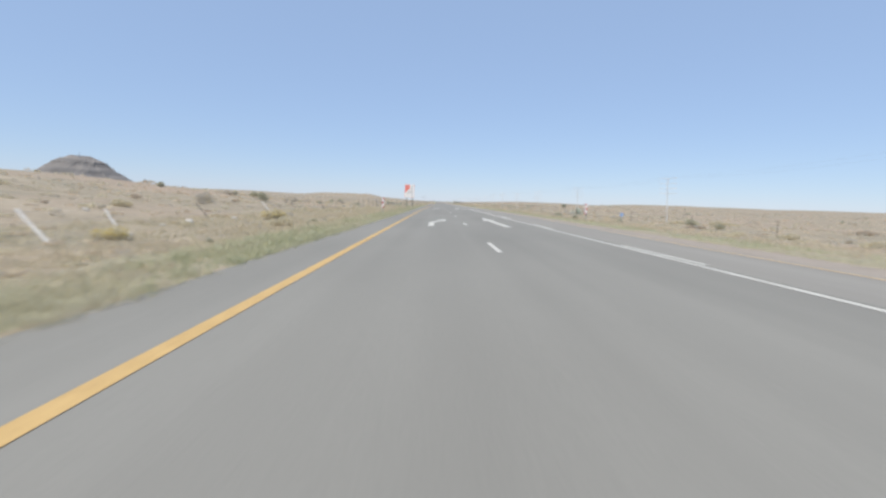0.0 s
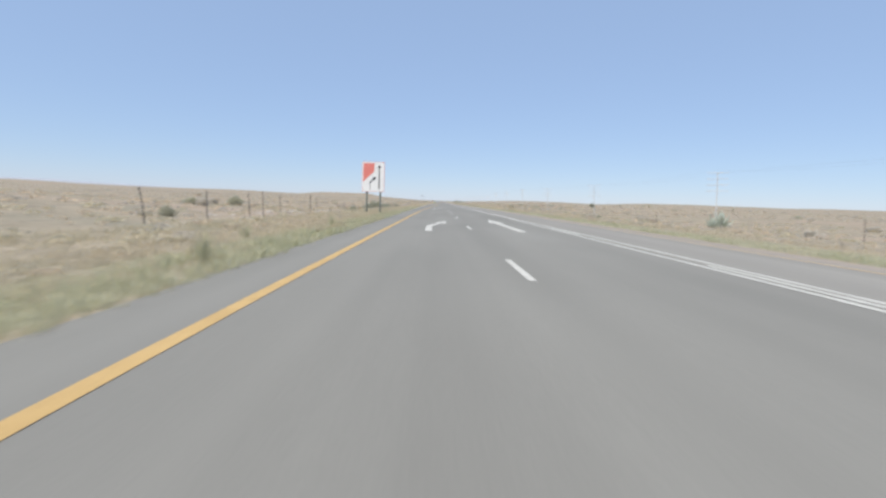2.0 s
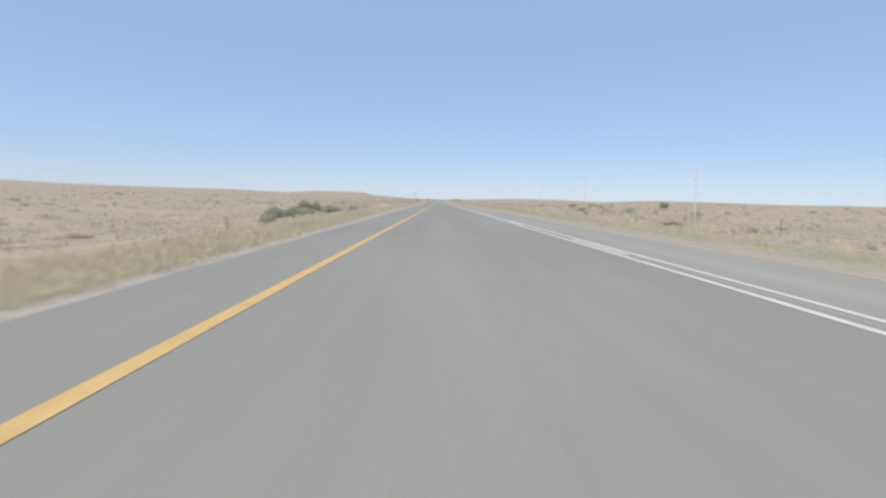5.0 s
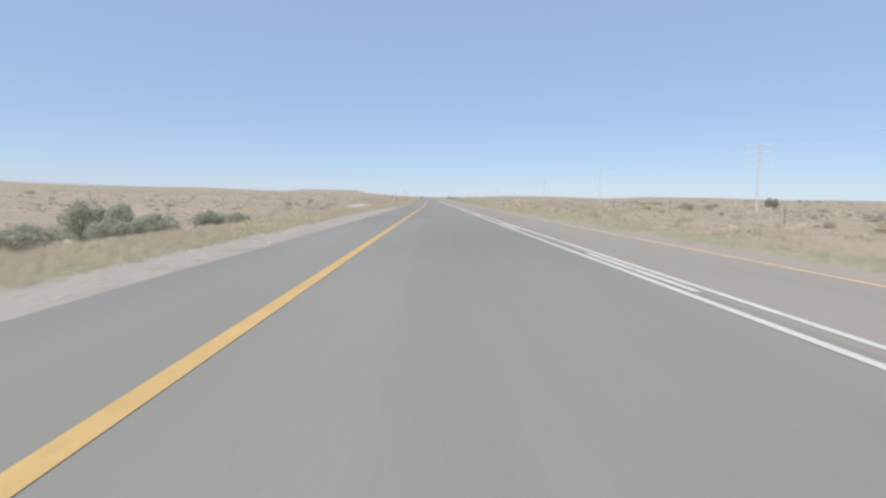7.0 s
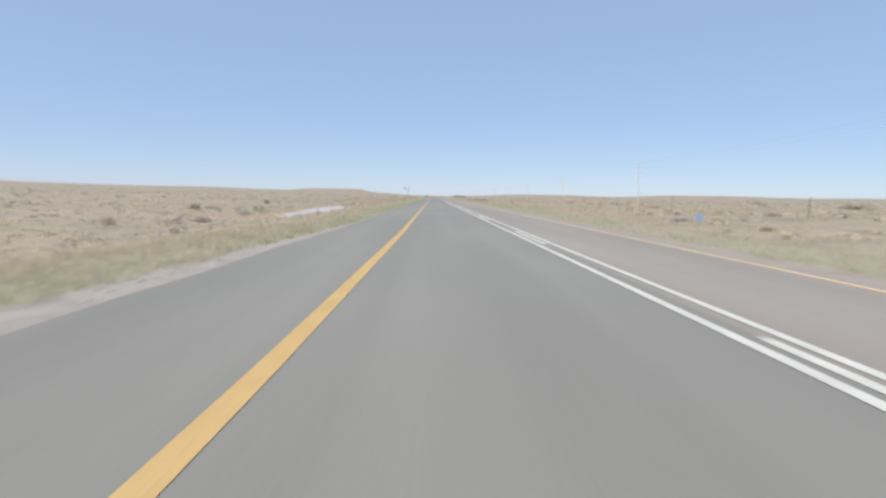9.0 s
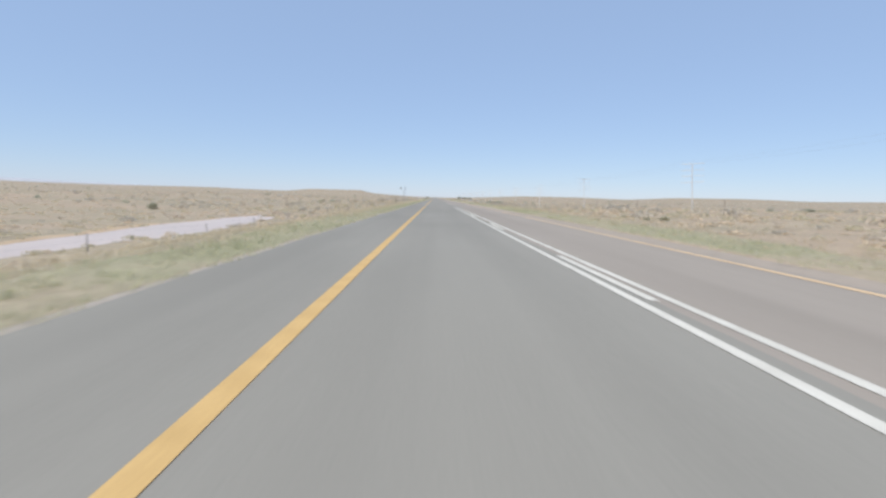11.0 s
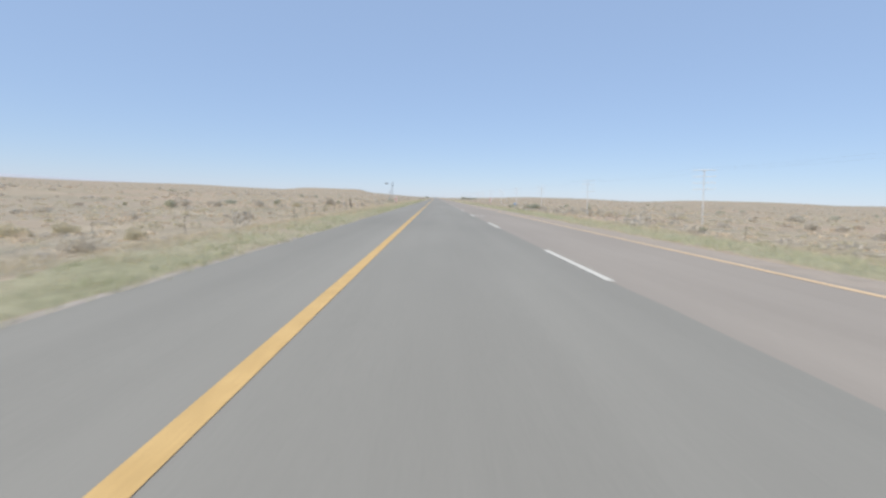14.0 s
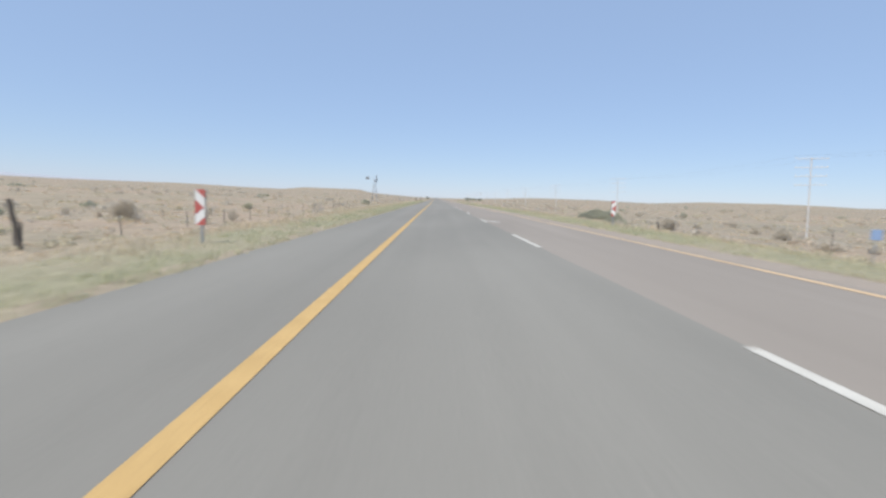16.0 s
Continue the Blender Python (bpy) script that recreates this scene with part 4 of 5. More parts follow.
GREEN_RIGHT = [
    (8.9, 55.1, 1.2, 0.6), (19.6, 46.2, 1.7, 0.7), (18.1, 39.1, 1.1, 0.5), (12.9, 113.2, 1.1, 0.4), (14.5, 111.8, 0.7, 0.5), (28.5, 247.8, 2.6, 1.0),
    (10.2, 345.6, 0.7, 0.4), (16.3, 345.2, 0.4, 0.2), (9.4, 336.6, 0.6, 0.2), (43.2, 520.3, 1.6, 1.1), (26.8, 450.9, 1.0, 0.3)]


MORE_LEFT = {
    "dark": [(-32.8, 38.0, 0.5, 0.2), (-12.8, 42.1, 0.6, 0.2), (-21.4, 88.3, 0.6, 0.15), (-16.4, 93.4, 0.6, 0.3), (-13.0, 119.5, 0.3, 0.2), (-16.8, 129.3, 0.4, 0.2), (-22.4, 135.7, 0.5, 0.3),
             (-19.2, 386.0, 0.6, 0.25), (-17.5, 418.0, 0.4, 0.4), (-44.9, 435.9, 1.2, 0.5), (-23.7, 462.6, 0.5, 0.4)],
    "green": [(-37.8, 57.3, 1.1, 0.7), (-17.8, 76.6, 1.0, 0.6), (-41.7, 439.5, 0.6, 0.5)],
    "grey": [(-22.8, 59.7, 1.0, 0.7), (-23.6, 92.4, 1.4, 0.8), (-14.5, 119.5, 0.5, 0.2), (-14.0, 126.6, 0.5, 0.2), (-19.2, 132.6, 0.6, 0.3), (-9.7, 378.3, 0.6, 0.45), (-25.3, 381.0, 1.8, 0.8),
             (-25.1, 414.6, 1.0, 0.5), (-20.0, 448.6, 0.8, 0.5), (-25.8, 457.2, 1.0, 0.4), (-39.5, 458.3, 1.7, 0.4), (-15.1, 462.0, 0.7, 0.8), (-26.7, 463.9, 0.7, 0.5)],
    "olive": [(-11.8, 91.9, 1.15, 0.32), (-11.5, 88.8, 0.45, 0.25), (-11.6, 89.6, 0.35, 0.2), (-11.6, 19.2, 1.1, 0.5), (-11.3, 39.5, 0.3, 0.2), (-15.6, 48.0, 0.6, 0.2), (-11.8, 117.4, 0.7, 0.25), (-18.4, 127.3, 0.5, 0.25), (-33.3, 387.0, 1.5, 0.3), (-15.8, 437.1, 1.0, 0.4)]}
MORE_RIGHT = {
    "olive": [(9.3, 23.3, 1.0, 0.4), (17.6, 24.9, 1.2, 0.5), (16.9, 30.1, 1.5, 0.5), (18.0, 60.5, 2.0, 0.4), (19.4, 136.2, 0.8, 0.5), (20.7, 150.1, 2.0, 0.7), (14.8, 150.4, 1.5, 0.4),
              (13.5, 170.6, 2.6, 0.7), (17.9, 210.7, 1.3, 0.6), (24.4, 215.2, 0.8, 0.4), (25.6, 224.6, 1.8, 0.6), (44.8, 236.6, 1.8, 0.6), (24.8, 250.9, 1.5, 0.6)],
    "grey": [(19.3, 28.0, 0.7, 0.4), (19.2, 63.8, 0.8, 0.5), (17.4, 65.8, 1.2, 0.3), (23.1, 70.0, 1.3, 0.5), (18.9, 70.6, 1.4, 0.5), (14.4, 94.4, 1.0, 0.5), (20.7, 97.1, 0.7, 0.4), (22.4, 202.5, 1.3, 0.5),
             (8.5, 261.1, 0.5, 0.2), (13.2, 267.2, 0.5, 0.25), (17.1, 270.6, 1.1, 0.4), (9.7, 367.5, 0.6, 0.2), (28.8, 392.5, 1.5, 0.6), (23.8, 400.1, 1.6, 0.5), (51.1, 447.4, 1.2, 0.8),
             (54.5, 453.1, 2.9, 0.8), (24.9, 458.4, 1.2, 0.6), (42.2, 465.3, 1.8, 0.7)],
    "dark": [(16.1, 38.8, 2.3, 0.3), (29.9, 39.1, 2.3, 0.5), (9.7, 100.4, 0.6, 0.3), (18.2, 105.3, 0.9, 0.3), (18.7, 133.7, 0.7, 0.4), (26.5, 147.7, 0.7, 0.25), (33.2, 173.4, 0.9, 0.3), (62.0, 188.2, 1.9, 0.7),
             (19.7, 203.1, 0.9, 0.4), (23.2, 209.0, 0.7, 0.3), (38.7, 225.4, 1.1, 0.5), (40.3, 262.6, 2.6, 1.0), (23.6, 395.2, 0.7, 0.4), (24.2, 448.2, 1.2, 0.3), (53.9, 461.8, 1.4, 0.5)],
    "green": [(6.9, 41.6, 0.7, 0.45), (16.0, 55.1, 0.9, 0.5), (15.3, 196.2, 1.1, 0.5), (19.7, 211.4, 1.7, 0.8), (10.1, 325.3, 0.6, 0.25), (10.9, 324.6, 0.8, 0.3), (10.4, 329.6, 0.5, 0.25), (21.2, 419.9, 0.9, 0.45)]}
FAR_RIGHT = [(25.6, 473.5, 1.2, 0.8), (23.8, 480.2, 1.4, 0.5), (30.1, 483.9, 1.6, 0.7), (40.7, 483.9, 1.2, 0.4), (34.1, 518.5, 1.8, 1.0)]


DWARF = (
    [(-14.6, 119.5, 0.5, 0.2), (-18.8, 126.6, 0.5, 0.22), (-16.4, 124.7, 0.5, 0.24), (-13.1, 120.7, 0.55, 0.25), (-20.1, 132.2, 0.5, 0.24), (-16.4, 128.6, 0.45, 0.2), (-11.4, 120.0, 0.3, 0.17), (-15.6, 131.8, 0.4, 0.15),
     (-11.9, 117.6, 0.7, 0.15), (-25.5, 291.3, 2.0, 0.8), (-132.2, 358.7, 2.4, 0.8), (-136.5, 431.8, 2.8, 1.2),
     (35.4, 425.3, 1.7, 1.0), (32.2, 414.5, 1.3, 0.8), (43.7, 447.1, 1.5, 0.6), (21.3, 451.1, 0.9, 1.1), (19.2, 453.0, 0.8, 0.65), (33.4, 449.1, 1.6, 0.6), (18.8, 457.7, 1.9, 0.7), (9.5, 330.9, 0.6, 0.24)],
    [(-30.5, 141.7, 0.5, 0.2), (-13.0, 119.5, 0.35, 0.18), (-11.3, 117.8, 0.35, 0.16), (-21.3, 136.2, 0.5, 0.2), (-34.7, 159.5, 1.0, 0.3), (-33.9, 160.2, 0.9, 0.3), (-41.4, 177.2, 1.6, 0.4), (-29.2, 169.5, 2.2, 0.4),
     (-14.1, 133.0, 0.35, 0.3), (-14.6, 136.1, 0.3, 0.26), (-11.4, 129.6, 0.3, 0.15), (-27.3, 150.2, 0.7, 0.25), (-31.1, 285.5, 1.8, 0.8), (-26.1, 255.3, 0.8, 0.25), (-37.7, 254.4, 0.8, 0.3), (-179.5, 409.1, 4.5, 1.5),
     (41.8, 427.3, 1.2, 0.55), (36.4, 430.6, 1.5, 0.35), (31.1, 444.5, 1.1, 0.45), (23.6, 450.1, 0.9, 0.3), (23.2, 446.1, 0.9, 0.24), (13.3, 331.1, 0.35, 0.16)],
    [(-35.0, 157.0, 1.1, 0.34), (-19.1, 124.6, 0.7, 0.2), (-29.2, 143.3, 1.6, 0.22), (-46.7, 267.8, 0.9, 0.45), (22.7, 407.5, 1.1, 0.45), (17.3, 420.6, 1.5, 0.35)])


def plant(master, x, y, turn, sx, sz):
    c = copy_thing(master, pose(x, y, ground_z(x, y) - 0.03, 0, 0, turn))
    c.scale = (sx, sx, sz)
    return c


r = random.Random(77)
for kind, spots in (("dark", DARK_LEFT), ("dark", DARK_RIGHT), ("olive", OLIVE_LEFT), ("olive", OLIVE_RIGHT), ("grey", GREY_LEFT), ("grey", GREY_RIGHT), ("green", GREEN_LEFT), ("green", GREEN_RIGHT), *MORE_LEFT.items(), *MORE_RIGHT.items(), ("grey", FAR_RIGHT)):
    for x, y, w, h in spots:
        plant(shrub_kinds[kind], x, y, r.uniform(0, 360), w / 1.35, h / 0.9)
for x, y, w, h in ((-12.9, 11.5, 0.95, 0.32), (-13.3, 24.1, 1.75, 0.48), (18.5, 236.5, 1.2, 0.45), (-19, 121, 1.2, 0.4), (-24, 124, 1.1, 0.4), (-16.0, 122.1, 1.0, 0.33), (-21.5, 138.0, 1.3, 0.5), (-28.8, 158.0, 2.0, 0.65), (-33.6, 159.0, 1.0, 0.35), (-10.4, 246.4, 0.7, 0.25)):
    plant(flower_bush, x, y, r.uniform(0, 360), w / 1.35, h / 0.9)
for m, x, y, sx, sz in ((big_bush, -26.6, 224.2, 1.08, 1.08), (low_bush, -23.6, 225.2, 1.45, 1.3), (low_bush, -21.5, 217.2, 1.0, 0.95), (low_bush, -25.4, 216.2, 1.4, 1.1), (low_bush, -25.3, 238.0, 1.1, 1.2), (low_bush, -20.0, 232.0, 0.7, 0.8),
                        (low_bush, -24.6, 206.6, 1.2, 1.25), (low_bush, -26.2, 203.4, 1.05, 1.3), (low_bush, -61.8, 172.8, 0.7, 0.65), (grey_bush, -69.0, 182.0, 1.1, 1.05), (grey_bush, -68.3, 186.5, 1.05, 1.0), (grey_bush, -67.8, 190.5, 1.15, 1.1), (grey_bush, 19.9, 477.8, 0.85, 0.9), (low_bush, 78.5, 400.0, 1.1, 0.8), (low_bush, -38.2, 157.3, 0.52, 0.62), (low_bush, -18, 176, 0.6, 0.6), (grey_bush, -20.2, 459.6, 0.62, 0.92), (low_bush, 27.5, 521.5, 0.95, 0.8), (low_bush, 16, 490, 1.0, 0.8), (low_bush, 20, 494, 1.1, 0.8), (low_bush, 14, 476, 0.7, 0.6), (low_bush, 24, 505, 0.9, 0.8), (low_bush, 30, 930, 2.4, 2.0), (low_bush, 37, 935, 2.0, 1.6), (low_bush, -11, 900, 1.4, 1.6), (low_bush, 42, 925, 1.8, 1.5)):
    plant(m, x, y, r.uniform(0, 360), sx, sz)
for k in range(34):                               # knee-high growth on the raised bank
    plant(shrub_kinds[r.choice(("olive", "olive", "grey", "dark"))], 8.8 + 15 * r.random() ** 1.3, r.uniform(212, 300), r.uniform(0, 360), r.uniform(0.4, 1.0), r.uniform(0.25, 0.45))
plant(big_bush, 72.2, 292.5, 40, 0.68, 0.78)
for kind, spots in enumerate(DWARF):
    for x, y, w, h in spots:
        plant(dwarf_kinds[kind], x, y, r.uniform(0, 360), w / 1.3, h / 0.85)
for k in range(16):                               # tall weeds close to the asphalt
    x, y = -9.0 - r.random() ** 1.5 * 1.2, r.choice((48, 62, 70, 73, 75, 82, 97, 104)) + r.uniform(-2, 2)
    plant(shrub_kinds["olive"], x, y, r.uniform(0, 360), r.uniform(0.2, 0.4), r.uniform(0.2, 0.42))
for m in (*shrub_kinds.values(), *dwarf_kinds, big_bush, low_bush, grey_bush, flower_bush):
    for o in (*m.children_recursive, m):
        bpy.data.objects.remove(o)


def agave(x, y, size, seed):
    """A rosette of thick pointed leaves."""
    q = random.Random(seed)
    s = empty("agave", pose(x, y, ground_z(x, y), 0, 0, q.uniform(0, 360)), "large blue-green agave rosette beside the fence", "agave", "agaves")
    for k in range(26):
        a, up = k * 2.4, radians(12 + 68 * (k / 26))
        ln, wd = size * q.uniform(0.75, 1.05), size * 0.085
        out = Vector((math.cos(a), math.sin(a), 0))
        side = Vector((-math.sin(a), math.cos(a), 0))
        vs = []
        for f, wf in ((0.0, 0.7), (0.3, 1.0), (0.65, 0.75), (1.0, 0.05)):
            bend = up + 0.25 * f
            c = out * (ln * f * math.cos(bend) + 0.06) + Vector((0, 0, 0.05 + ln * f * math.sin(bend)))
            nrm = Vector((-out.x * math.sin(bend), -out.y * math.sin(bend), math.cos(bend)))
            vs += [tuple(c - side * wd * wf + nrm * 0.02), tuple(c - nrm * wd * wf * 0.35), tuple(c + side * wd * wf + nrm * 0.02), tuple(c + nrm * 0.004)]
        fs = [(4 * i + j, 4 * i + (j + 1) % 4, 4 * i + 4 + (j + 1) % 4, 4 * i + 4 + j) for i in range(3) for j in range(4)]
        sheet("leaf", vs, fs, AGAVE, s)


agave(26.2, 106.6, 2.0, 3)
agave(24.6, 105.4, 1.2, 4)

def scatter(name, label, mat, spots, blades, height, width, seed, spread=0.12, category="grass", bent=True):
    """Tufts of narrow blades, joined: one sheet of stuff."""
    g = np.random.default_rng(seed)
    n = len(spots)
    sp = np.repeat(np.array(spots), blades, axis=0)                       # x, y, z, size
    m = len(sp)
    a = g.uniform(0, 2 * np.pi, m)
    rad = g.uniform(0, spread, m) * sp[:, 3]
    bx, by = sp[:, 0] + np.cos(a) * rad, sp[:, 1] + np.sin(a) * rad
    h = height * sp[:, 3] * g.uniform(0.5, 1.2, m)
    lean = g.uniform(0.1, 0.75, m) * h
    b = g.uniform(0, 2 * np.pi, m)
    w = width * sp[:, 3] * g.uniform(0.6, 1.3, m)
    px, py = -np.sin(b) * w, np.cos(b) * w
    v = np.empty((m, 5, 3))
    v[:, 0] = np.stack([bx - px, by - py, sp[:, 2] - 0.02], 1)
    v[:, 1] = np.stack([bx + px, by + py, sp[:, 2] - 0.02], 1)
    mx, my, mz = bx + np.cos(b) * lean * 0.35, by + np.sin(b) * lean * 0.35, sp[:, 2] + h * 0.6
    v[:, 2] = np.stack([mx + px * 0.7, my + py * 0.7, mz], 1)
    v[:, 3] = np.stack([mx - px * 0.7, my - py * 0.7, mz], 1)
    v[:, 4] = np.stack([bx + np.cos(b) * lean, by + np.sin(b) * lean, sp[:, 2] + h], 1)
    k = np.arange(m) * 5
    quads = np.stack([k, k + 1, k + 2, k + 3], 1).tolist()
    tris = np.stack([k + 3, k + 2, k + 4], 1).tolist()
    if not bent:                                # short straight blades
        v = v[:, [0, 1, 4]]
        k = np.arange(m) * 3
        quads, tris = [], np.stack([k, k + 1, k + 2], 1).tolist()
    ob = sheet(name, v.reshape(-1, 3).tolist(), quads + tris, mat)
    return tagged(ob, label, category, kind="stuff")


def verge_spots(n, seed, lo, hi, side, power=1.0, size=(0.6, 1.3), y0=-4, y1=620):
    q = random.Random(seed)
    out = []
    while len(out) < n:
        y = y0 + (y1 - y0) * q.random() ** 1.15
        d = (lo + (hi - lo) * q.random() ** power) * along(y, BELT[side])
        x = (min(along(y, GRAVEL_LEFT) - 0.42, along(y, EDGE_LEFT)) - d) if side < 0 else (along(y, GRAVEL_RIGHT) + d)
        if noise.noise((x * 0.25, y * 0.12, seed)) < -0.5 or pool_depth(x, y) > -0.12:
            continue
        out.append((x, y, ground_z(x, y), q.uniform(*size)))
    return out


def patchy(spots, seed, level):
    return [s for s in spots if noise.noise((s[0] * 0.6, s[1] * 0.3, seed)) > level]


SHORT, TALL, STRAW = "green grass growing along the road shoulder", "taller green grass clumps on the road shoulder", "straw-coloured dry grass tufts on the verge"
scatter("verge_grass", SHORT, GRASS_G, verge_spots(24000, 21, -0.1, 2.2, -1, 1.3, (0.4, 1.1)), 8, 0.1, 0.008, 31, 0.2)
scatter("verge_grass", SHORT, GRASS_G, verge_spots(14000, 22, 0.05, 2.6, 1, 1.1, (0.4, 1.1)), 8, 0.13, 0.008, 32, 0.24)
scatter("verge_grass", TALL, GRASS_T, patchy(verge_spots(4200, 25, -0.05, 1.5, -1, 1.2, (0.5, 1.2), -4, 140), 6, 0.0), 12, 0.15, 0.007, 35, 0.16)
scatter("verge_grass", TALL, GRASS_T, patchy(verge_spots(5000, 45, -0.05, 1.5, -1, 1.1, (0.5, 1.2), 230, 620), 6, -0.1), 12, 0.13, 0.007, 46, 0.18)
scatter("verge_grass", TALL, GRASS_T, patchy(verge_spots(4500, 26, 0.2, 2.1, 1, 1.1, (0.6, 1.2)), 7, 0.1), 12, 0.17, 0.007, 36, 0.2)
scatter("verge_grass", SHORT, GRASS_G, verge_spots(5200, 49, 0.1, 2.6, 1, 1.0, (0.5, 1.2), 340, 560), 10, 0.15, 0.008, 50, 0.26)
scatter("dry_grass", "soft straw grass behind the green verge", GRASS_S, verge_spots(7500, 47, 1.2, 5.0, 1, 1.0, (0.5, 1.2)), 9, 0.19, 0.008, 48, 0.28)
scatter("verge_grass", "feathery olive grass leaning over the asphalt edge", GRASS_G, patchy(verge_spots(5200, 29, -0.1, 1.6, -1, 1.1, (0.4, 1.2), 0, 130), 8, -0.3), 14, 0.2, 0.006, 39, 0.22)
scatter("dry_grass", "feathery straw grass behind the green verge", GRASS_S, patchy(verge_spots(6500, 30, 0.8, 4.2, -1, 1.1, (0.5, 1.2), 0, 140), 9, -0.3), 12, 0.13, 0.007, 40, 0.26)
scatter("dry_grass", "feathery straw grass behind the green verge", GRASS_S, patchy(verge_spots(6000, 41, 0.8, 4.2, -1, 0.9, (0.5, 1.2), 230, 520), 10, -0.2), 12, 0.2, 0.007, 42, 0.24)
scatter("dry_grass", "tall straw-yellow grass between gravel and bushes", GRASS_S, verge_spots(6500, 43, -0.1, 3.4, -1, 0.9, (0.5, 1.3), 130, 262), 13, 0.2, 0.006, 44, 0.26)
scatter("dry_grass", STRAW, GRASS_D, verge_spots(15000, 23, 0.6, 9.0, -1, 1.5, (0.4, 1.1)), 8, 0.1, 0.011, 33, 0.3, bent=False)
scatter("dry_grass", STRAW, GRASS_D, verge_spots(13000, 24, 0.8, 13.0, 1, 1.4, (0.4, 1.1)), 8, 0.1, 0.012, 34, 0.3, bent=False)
scatter("dry_grass", "thin straw-coloured grass between shoulder and fence", GRASS_D, verge_spots(9000, 27, 1.5, 8.0, -1, 0.9, (0.5, 1.3), 0, 135), 8, 0.12, 0.011, 37, 0.35, bent=False)


def grass_clump(x, y, h, seed):
    """One upright clump of feathery grass."""
    q = random.Random(seed)
    vs, fs = [], []
    for _ in range(70):
        a, d, top = q.uniform(0, math.tau), q.uniform(0, 0.16), h * q.uniform(0.55, 1.1)
        lean, w = top * q.uniform(0.05, 0.32), q.uniform(0.003, 0.006)
        b, c = Vector((math.cos(a) * d, math.sin(a) * d, -0.03)), Vector((math.cos(a), math.sin(a), 0))
        side, k = Vector((-c.y, c.x, 0)) * w, len(vs)
        mid, tip = b + c * lean * 0.35 + Vector((0, 0, top * 0.6)), b + c * lean + Vector((0, 0, top))
        vs += [tuple(b - side), tuple(b + side), tuple(mid + side * 1.2), tuple(mid - side * 1.2), tuple(tip)]
        fs += [(k, k + 1, k + 2, k + 3), (k + 3, k + 2, k + 4)]
    ob = sheet("grass_clump", vs, fs, GRASS_G)
    ob.matrix_world = pose(x, y, ground_z(x, y))
    tagged(ob, "tall feathery olive grass clump at the asphalt edge", "grass", "feathery grass clumps")


for i, (x, y, h) in enumerate(((-9.4, 73.6, 0.62), (-9.0, 62.0, 0.75), (-9.3, 49.6, 0.5), (-9.6, 58.2, 0.45), (-10.3, 67.0, 0.5), (-9.2, 34.5, 0.45), (-9.5, 23.0, 0.4), (-9.3, 90.2, 0.45), (-10.1, 101.3, 0.4))):
    grass_clump(x, y, h, 70 + i)


def clumps(name, label, mat, spots, leaves, size, seed, category="scrub"):
    """Low mounds of small leaves on many spots (x, y, z, width, height), joined."""
    g = np.random.default_rng(seed)
    sp = np.repeat(np.array(spots), leaves, axis=0)
    m = len(sp)
    lobe = g.integers(0, 3, m)
    off = g.uniform(-0.28, 0.28, (len(spots), 3, 2))
    owner = np.repeat(np.arange(len(spots)), leaves)
    o = off[owner, lobe]
    a, ce = g.uniform(0, 2 * np.pi, m), g.uniform(-0.5, 1, m)
    se = np.sqrt(1 - ce ** 2)
    q = 0.55 + 0.45 * np.sqrt(g.random(m))
    w, h = sp[:, 3], sp[:, 4]
    c = np.stack([sp[:, 0] + o[:, 0] * w + np.cos(a) * se * q * w * 0.33, sp[:, 1] + o[:, 1] * w + np.sin(a) * se * q * w * 0.33,
                  sp[:, 2] + np.maximum(0.01, h * 0.42 + ce * q * h * 0.55)], 1)
    u = g.normal(size=(m, 3))
    u /= np.linalg.norm(u, axis=1)[:, None]
    t = np.cross(u, g.normal(size=(m, 3)))
    t /= np.linalg.norm(t, axis=1)[:, None]
    s = (size * w * g.uniform(0.6, 1.5, m))[:, None]
    v = np.stack([c - u * s - t * s * 0.45, c - u * s * 0.7 + t * s * 0.5, c + u * s * 1.3], 1)
    k = np.arange(m) * 3
    verts, faces = v.reshape(-1, 3).tolist(), np.stack([k, k + 1, k + 2], 1).tolist()
    return tagged(sheet(name, verts, faces, mat), label, category, kind="stuff")


def veld_spots(n, seed, rmin, rmax, width, height, power=1.3):
    q = random.Random(seed)
    out = []
    while len(out) < n:
        az = q.uniform(-1.3, 1.3)
        d = rmin + (rmax - rmin) * q.random() ** power
        x, y = -4 + math.sin(az) * d, 430 * q.random() + math.cos(az) * d
        if x > 0 and x < 8.5 or -12.5 < x <= 0 or y < 0 or pool_depth(x, y) > -0.2 or noise.noise((x * 0.05, y * 0.05, seed)) < -0.2:
            continue
        f = 1 + d / 1500
        out.append((x, y, ground_z(x, y), q.uniform(*width) * f, q.uniform(*height) * f))
    return out


def belt_spots(n, seed, width, height):
    q = random.Random(seed)
    out = []
    while len(out) < n:
        y = q.uniform(-2, 500)
        x = (-10.5 - 32 * q.random() ** 1.2) if q.random() < 0.55 else (8.0 + 32 * q.random() ** 1.2)
        if pool_depth(x, y) > -0.15 or noise.noise((x * 0.12, y * 0.12, seed)) < -0.22:
            continue
        out.append((x, y, ground_z(x, y), q.uniform(*width), q.uniform(*height)))
    return out


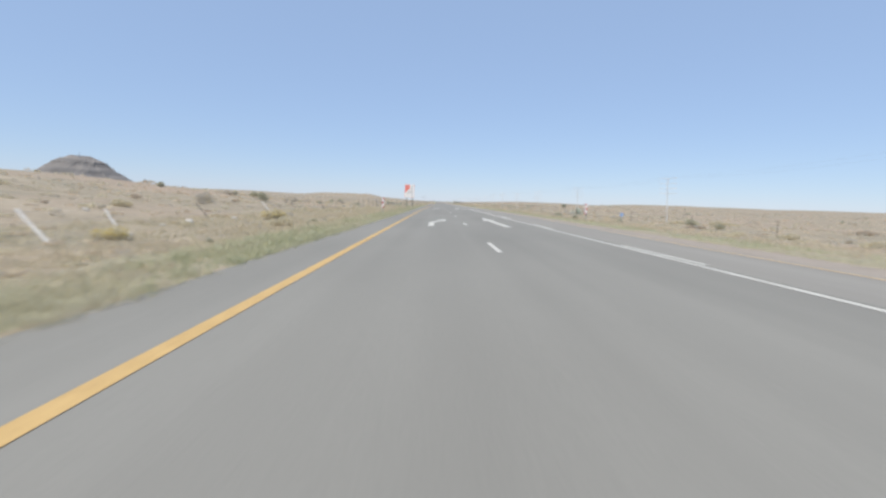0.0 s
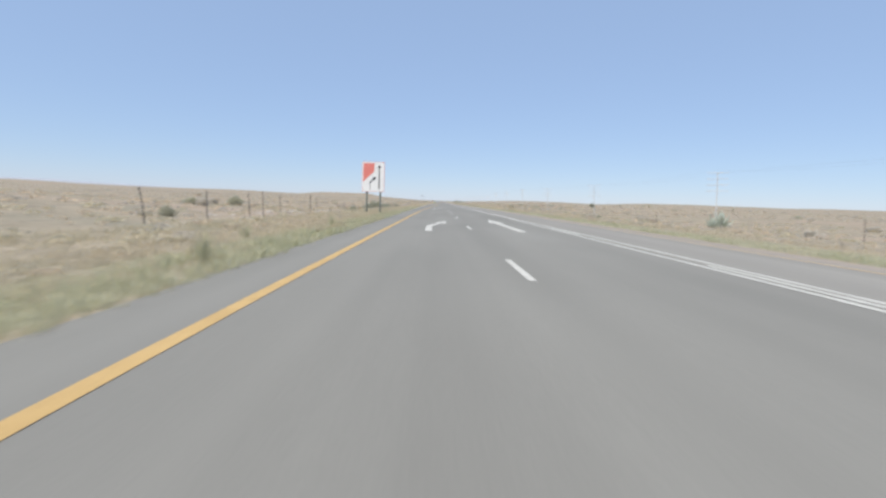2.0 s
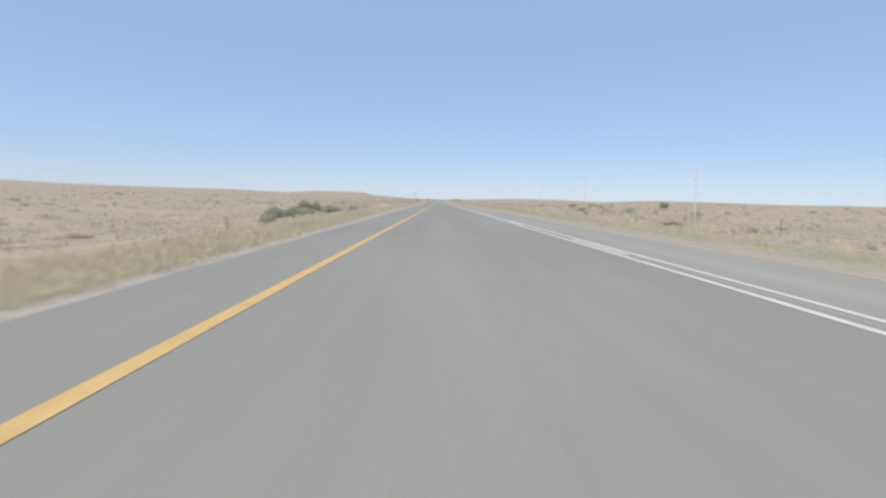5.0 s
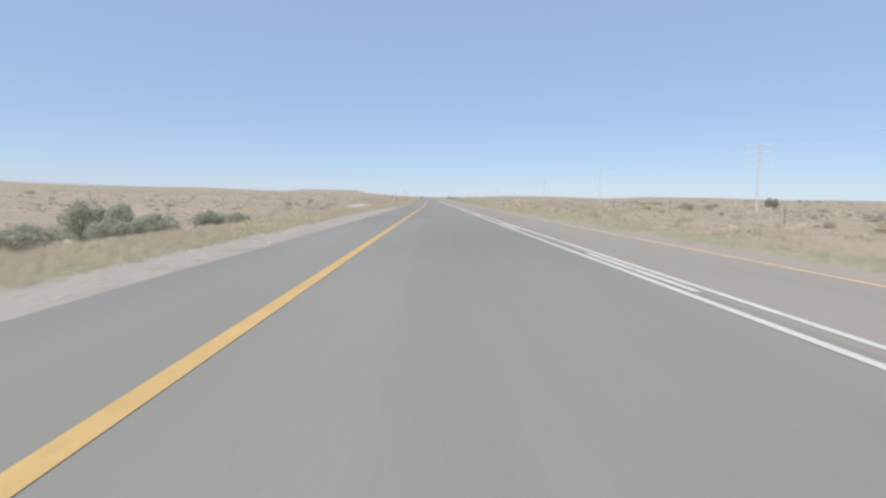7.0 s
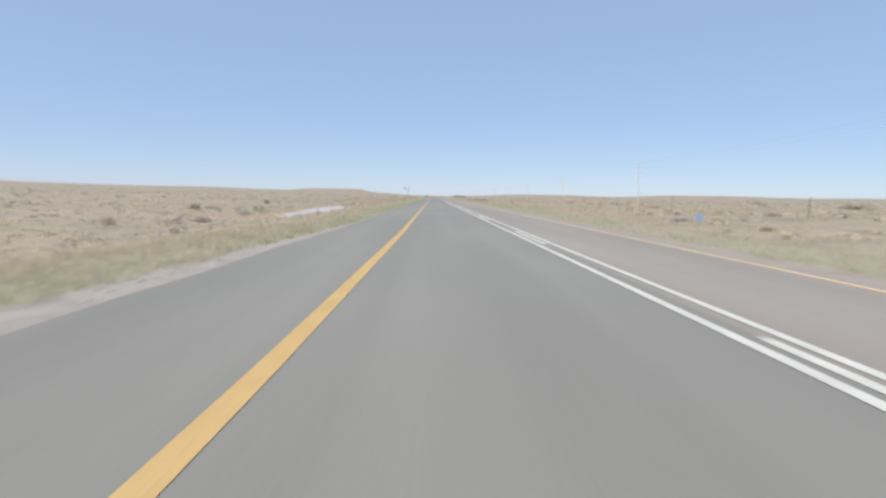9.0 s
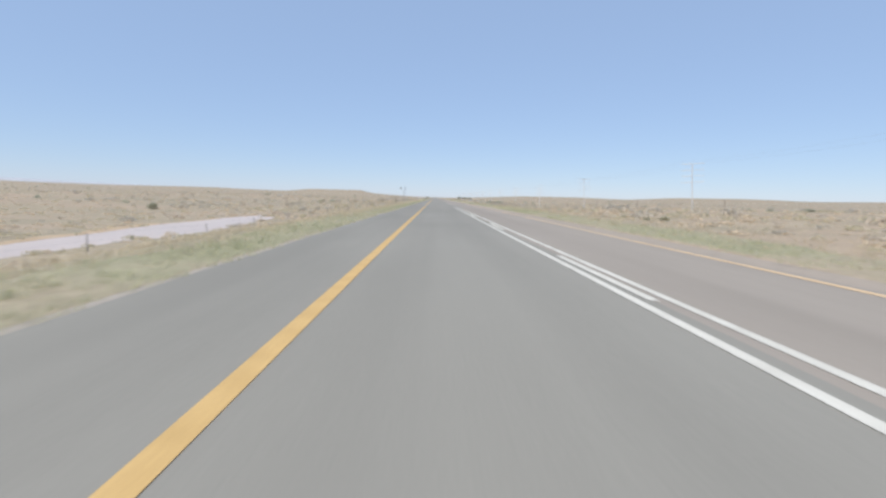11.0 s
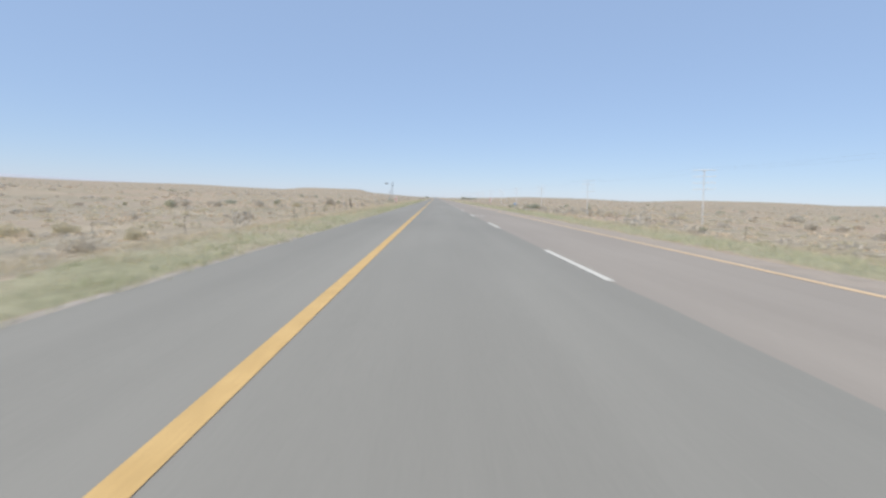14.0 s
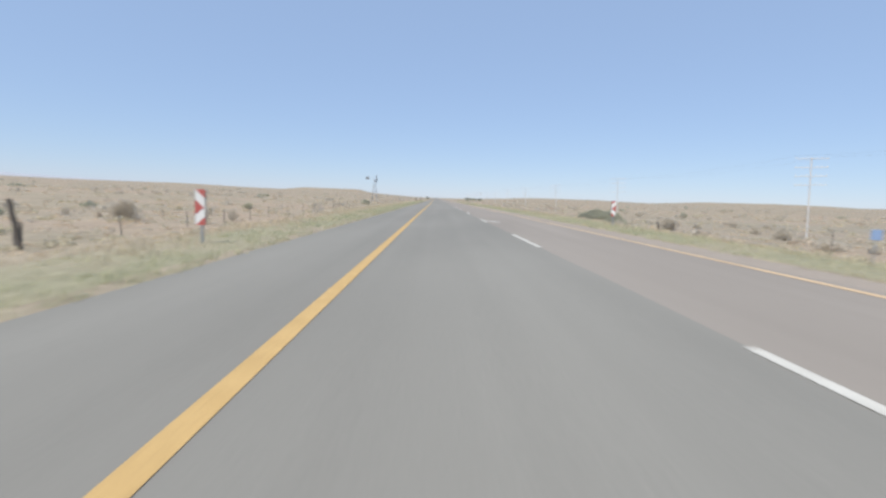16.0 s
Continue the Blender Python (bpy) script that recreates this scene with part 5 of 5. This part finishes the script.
PALE, OLIVE, BROWN, GREYISH = (f"low {c} tufts and dwarf scrub over the veld" for c in ("pale", "olive", "brown", "grey"))
clumps("veld_tufts", PALE, SCRUB, belt_spots(5500, 50, (0.2, 0.6), (0.06, 0.17)), 52, 0.072, 60)
clumps("veld_tufts", OLIVE, LEAF_OLIVE, belt_spots(3400, 56, (0.25, 0.8), (0.08, 0.22)), 54, 0.07, 66)
clumps("veld_tufts", GREYISH, LEAF_GREY, belt_spots(1100, 58, (0.3, 0.9), (0.12, 0.28)), 64, 0.066, 68)
clumps("veld_tufts", PALE, SCRUB, veld_spots(5500, 51, 25, 320, (0.4, 1.2), (0.12, 0.3)), 44, 0.08, 61)
clumps("veld_tufts", OLIVE, LEAF_OLIVE, veld_spots(3800, 52, 20, 380, (0.4, 1.3), (0.12, 0.32)), 46, 0.08, 62)
clumps("veld_tufts", BROWN, LEAF_DRY, veld_spots(900, 57, 20, 380, (0.3, 1.0), (0.12, 0.28)), 46, 0.08, 67)
clumps("far_scrub", "scattered grey-green scrub across the plain", LEAF_GREY, veld_spots(1900, 53, 50, 1100, (0.8, 2.2), (0.25, 0.6)), 70, 0.085, 63)
clumps("far_scrub", "scattered brown scrub across the plain", LEAF_DRY, veld_spots(700, 54, 60, 1000, (0.8, 1.9), (0.3, 0.6)), 70, 0.085, 64)
clumps("far_scrub", "scattered dark green bushes across the plain", LEAF_GREEN, veld_spots(200, 55, 90, 1400, (0.9, 2.4), (0.4, 1.0)), 110, 0.08, 65)

# loose stones on the veld, flat ledges, chippings on the shoulder
def stones(name, label, mat, spots, seed, flat=0.75):
    """Broken stones (x, y, size), joined."""
    q = random.Random(seed)
    sv, sf = [], []
    for x, y, s in spots:
        z, k = ground_z(x, y), len(sv)
        if x < 0 and along(y, GRAVEL_LEFT) - 0.5 < x or 0 < x < along(y, GRAVEL_RIGHT) + 0.2:
            z = max(z, road_far(x, y) - 0.022)
        for ax, ay, az in ((1, 0, 0.1), (0.2, 1, 0), (-1, 0.1, 0.1), (0, -1, 0), (0.1, 0.1, flat), (0, 0, -0.5)):
            sv.append((x + ax * s * q.uniform(0.7, 1.2), y + ay * s * q.uniform(0.7, 1.2), z + az * s))
        for a, b in ((0, 1), (1, 2), (2, 3), (3, 0)):
            sf += [(k + a, k + b, k + 4), (k + b, k + a, k + 5)]
    tagged(sheet(name, sv, sf, mat), label, "stones", kind="stuff")


q = random.Random(9)
spots = []
while len(spots) < 420:
    x, y = ((-10.5 - 30 * q.random()) if q.random() < 0.6 else (7 + 25 * q.random())), q.uniform(0, 470)
    if pool_depth(x, y) < -0.25:
        spots.append((x, y, q.uniform(0.05, 0.2)))
stones("loose_stones", "loose field stones scattered on bare soil", STONE, spots, 10)
stones("loose_stones", "pale broken stones lying in dry grass", STONE, [(-14.5 + q.gauss(0, 0.5), 127.4 + q.gauss(0, 0.9), q.uniform(0.04, 0.12)) for k in range(26)], 13, 0.5)
stones("loose_stones", "flat broken ledge stones beside the fence line", STONE, [(-16.2 + 1.3 * math.sin(k * 0.37) + q.gauss(0, 0.7), 78 + 0.26 * k + q.uniform(-0.6, 0.6), q.uniform(0.06, 0.24)) for k in range(95)], 11, 0.35)
spots = []
while len(spots) < 2600:
    y = q.uniform(128, 300)
    x = q.uniform(along(y, GRAVEL_LEFT) - 0.6, along(y, EDGE_LEFT) + 0.1)
    if along(y, EDGE_LEFT) - x > 0.25 * q.random() and along(y, GRAVEL_LEFT) < along(y, EDGE_LEFT):
        spots.append((x, y, 0.012 + 0.035 * q.random() ** 3))
stones("shoulder_chippings", "loose pale chippings lying on the gravel shoulder", STONE, spots, 12)


def field_rock(x, y, size, seed):
    """A low broken boulder."""
    q = random.Random(seed)
    bm = bmesh.new()
    bmesh.ops.create_icosphere(bm, subdivisions=2, radius=1)
    for v in bm.verts:
        k = 1 + 0.35 * noise.noise(v.co * 1.4 + Vector((seed, 0, 0)))
        v.co = Vector((v.co.x * size * k, v.co.y * size * 0.7 * k, v.co.z * size * 0.45 * k))
    ob = part("boulder", bm, STONE_PALE)
    ob.matrix_world = pose(x, y, ground_z(x, y) + size * 0.1, 0, 0, q.uniform(0, 360))
    tagged(ob, "pale weathered boulder lying on dry soil", "boulder", "pale boulders")


for i, (x, y, s) in enumerate(((-14.8, 18.8, 0.22), (-14.9, 23.2, 0.16), (-15.2, 21.6, 0.1), (-20.0, 20.5, 0.2), (-13.2, 12.6, 0.12), (-14.6, 16.6, 0.1), (-12.0, 66.0, 0.1))):
    field_rock(x, y, s, i + 3)
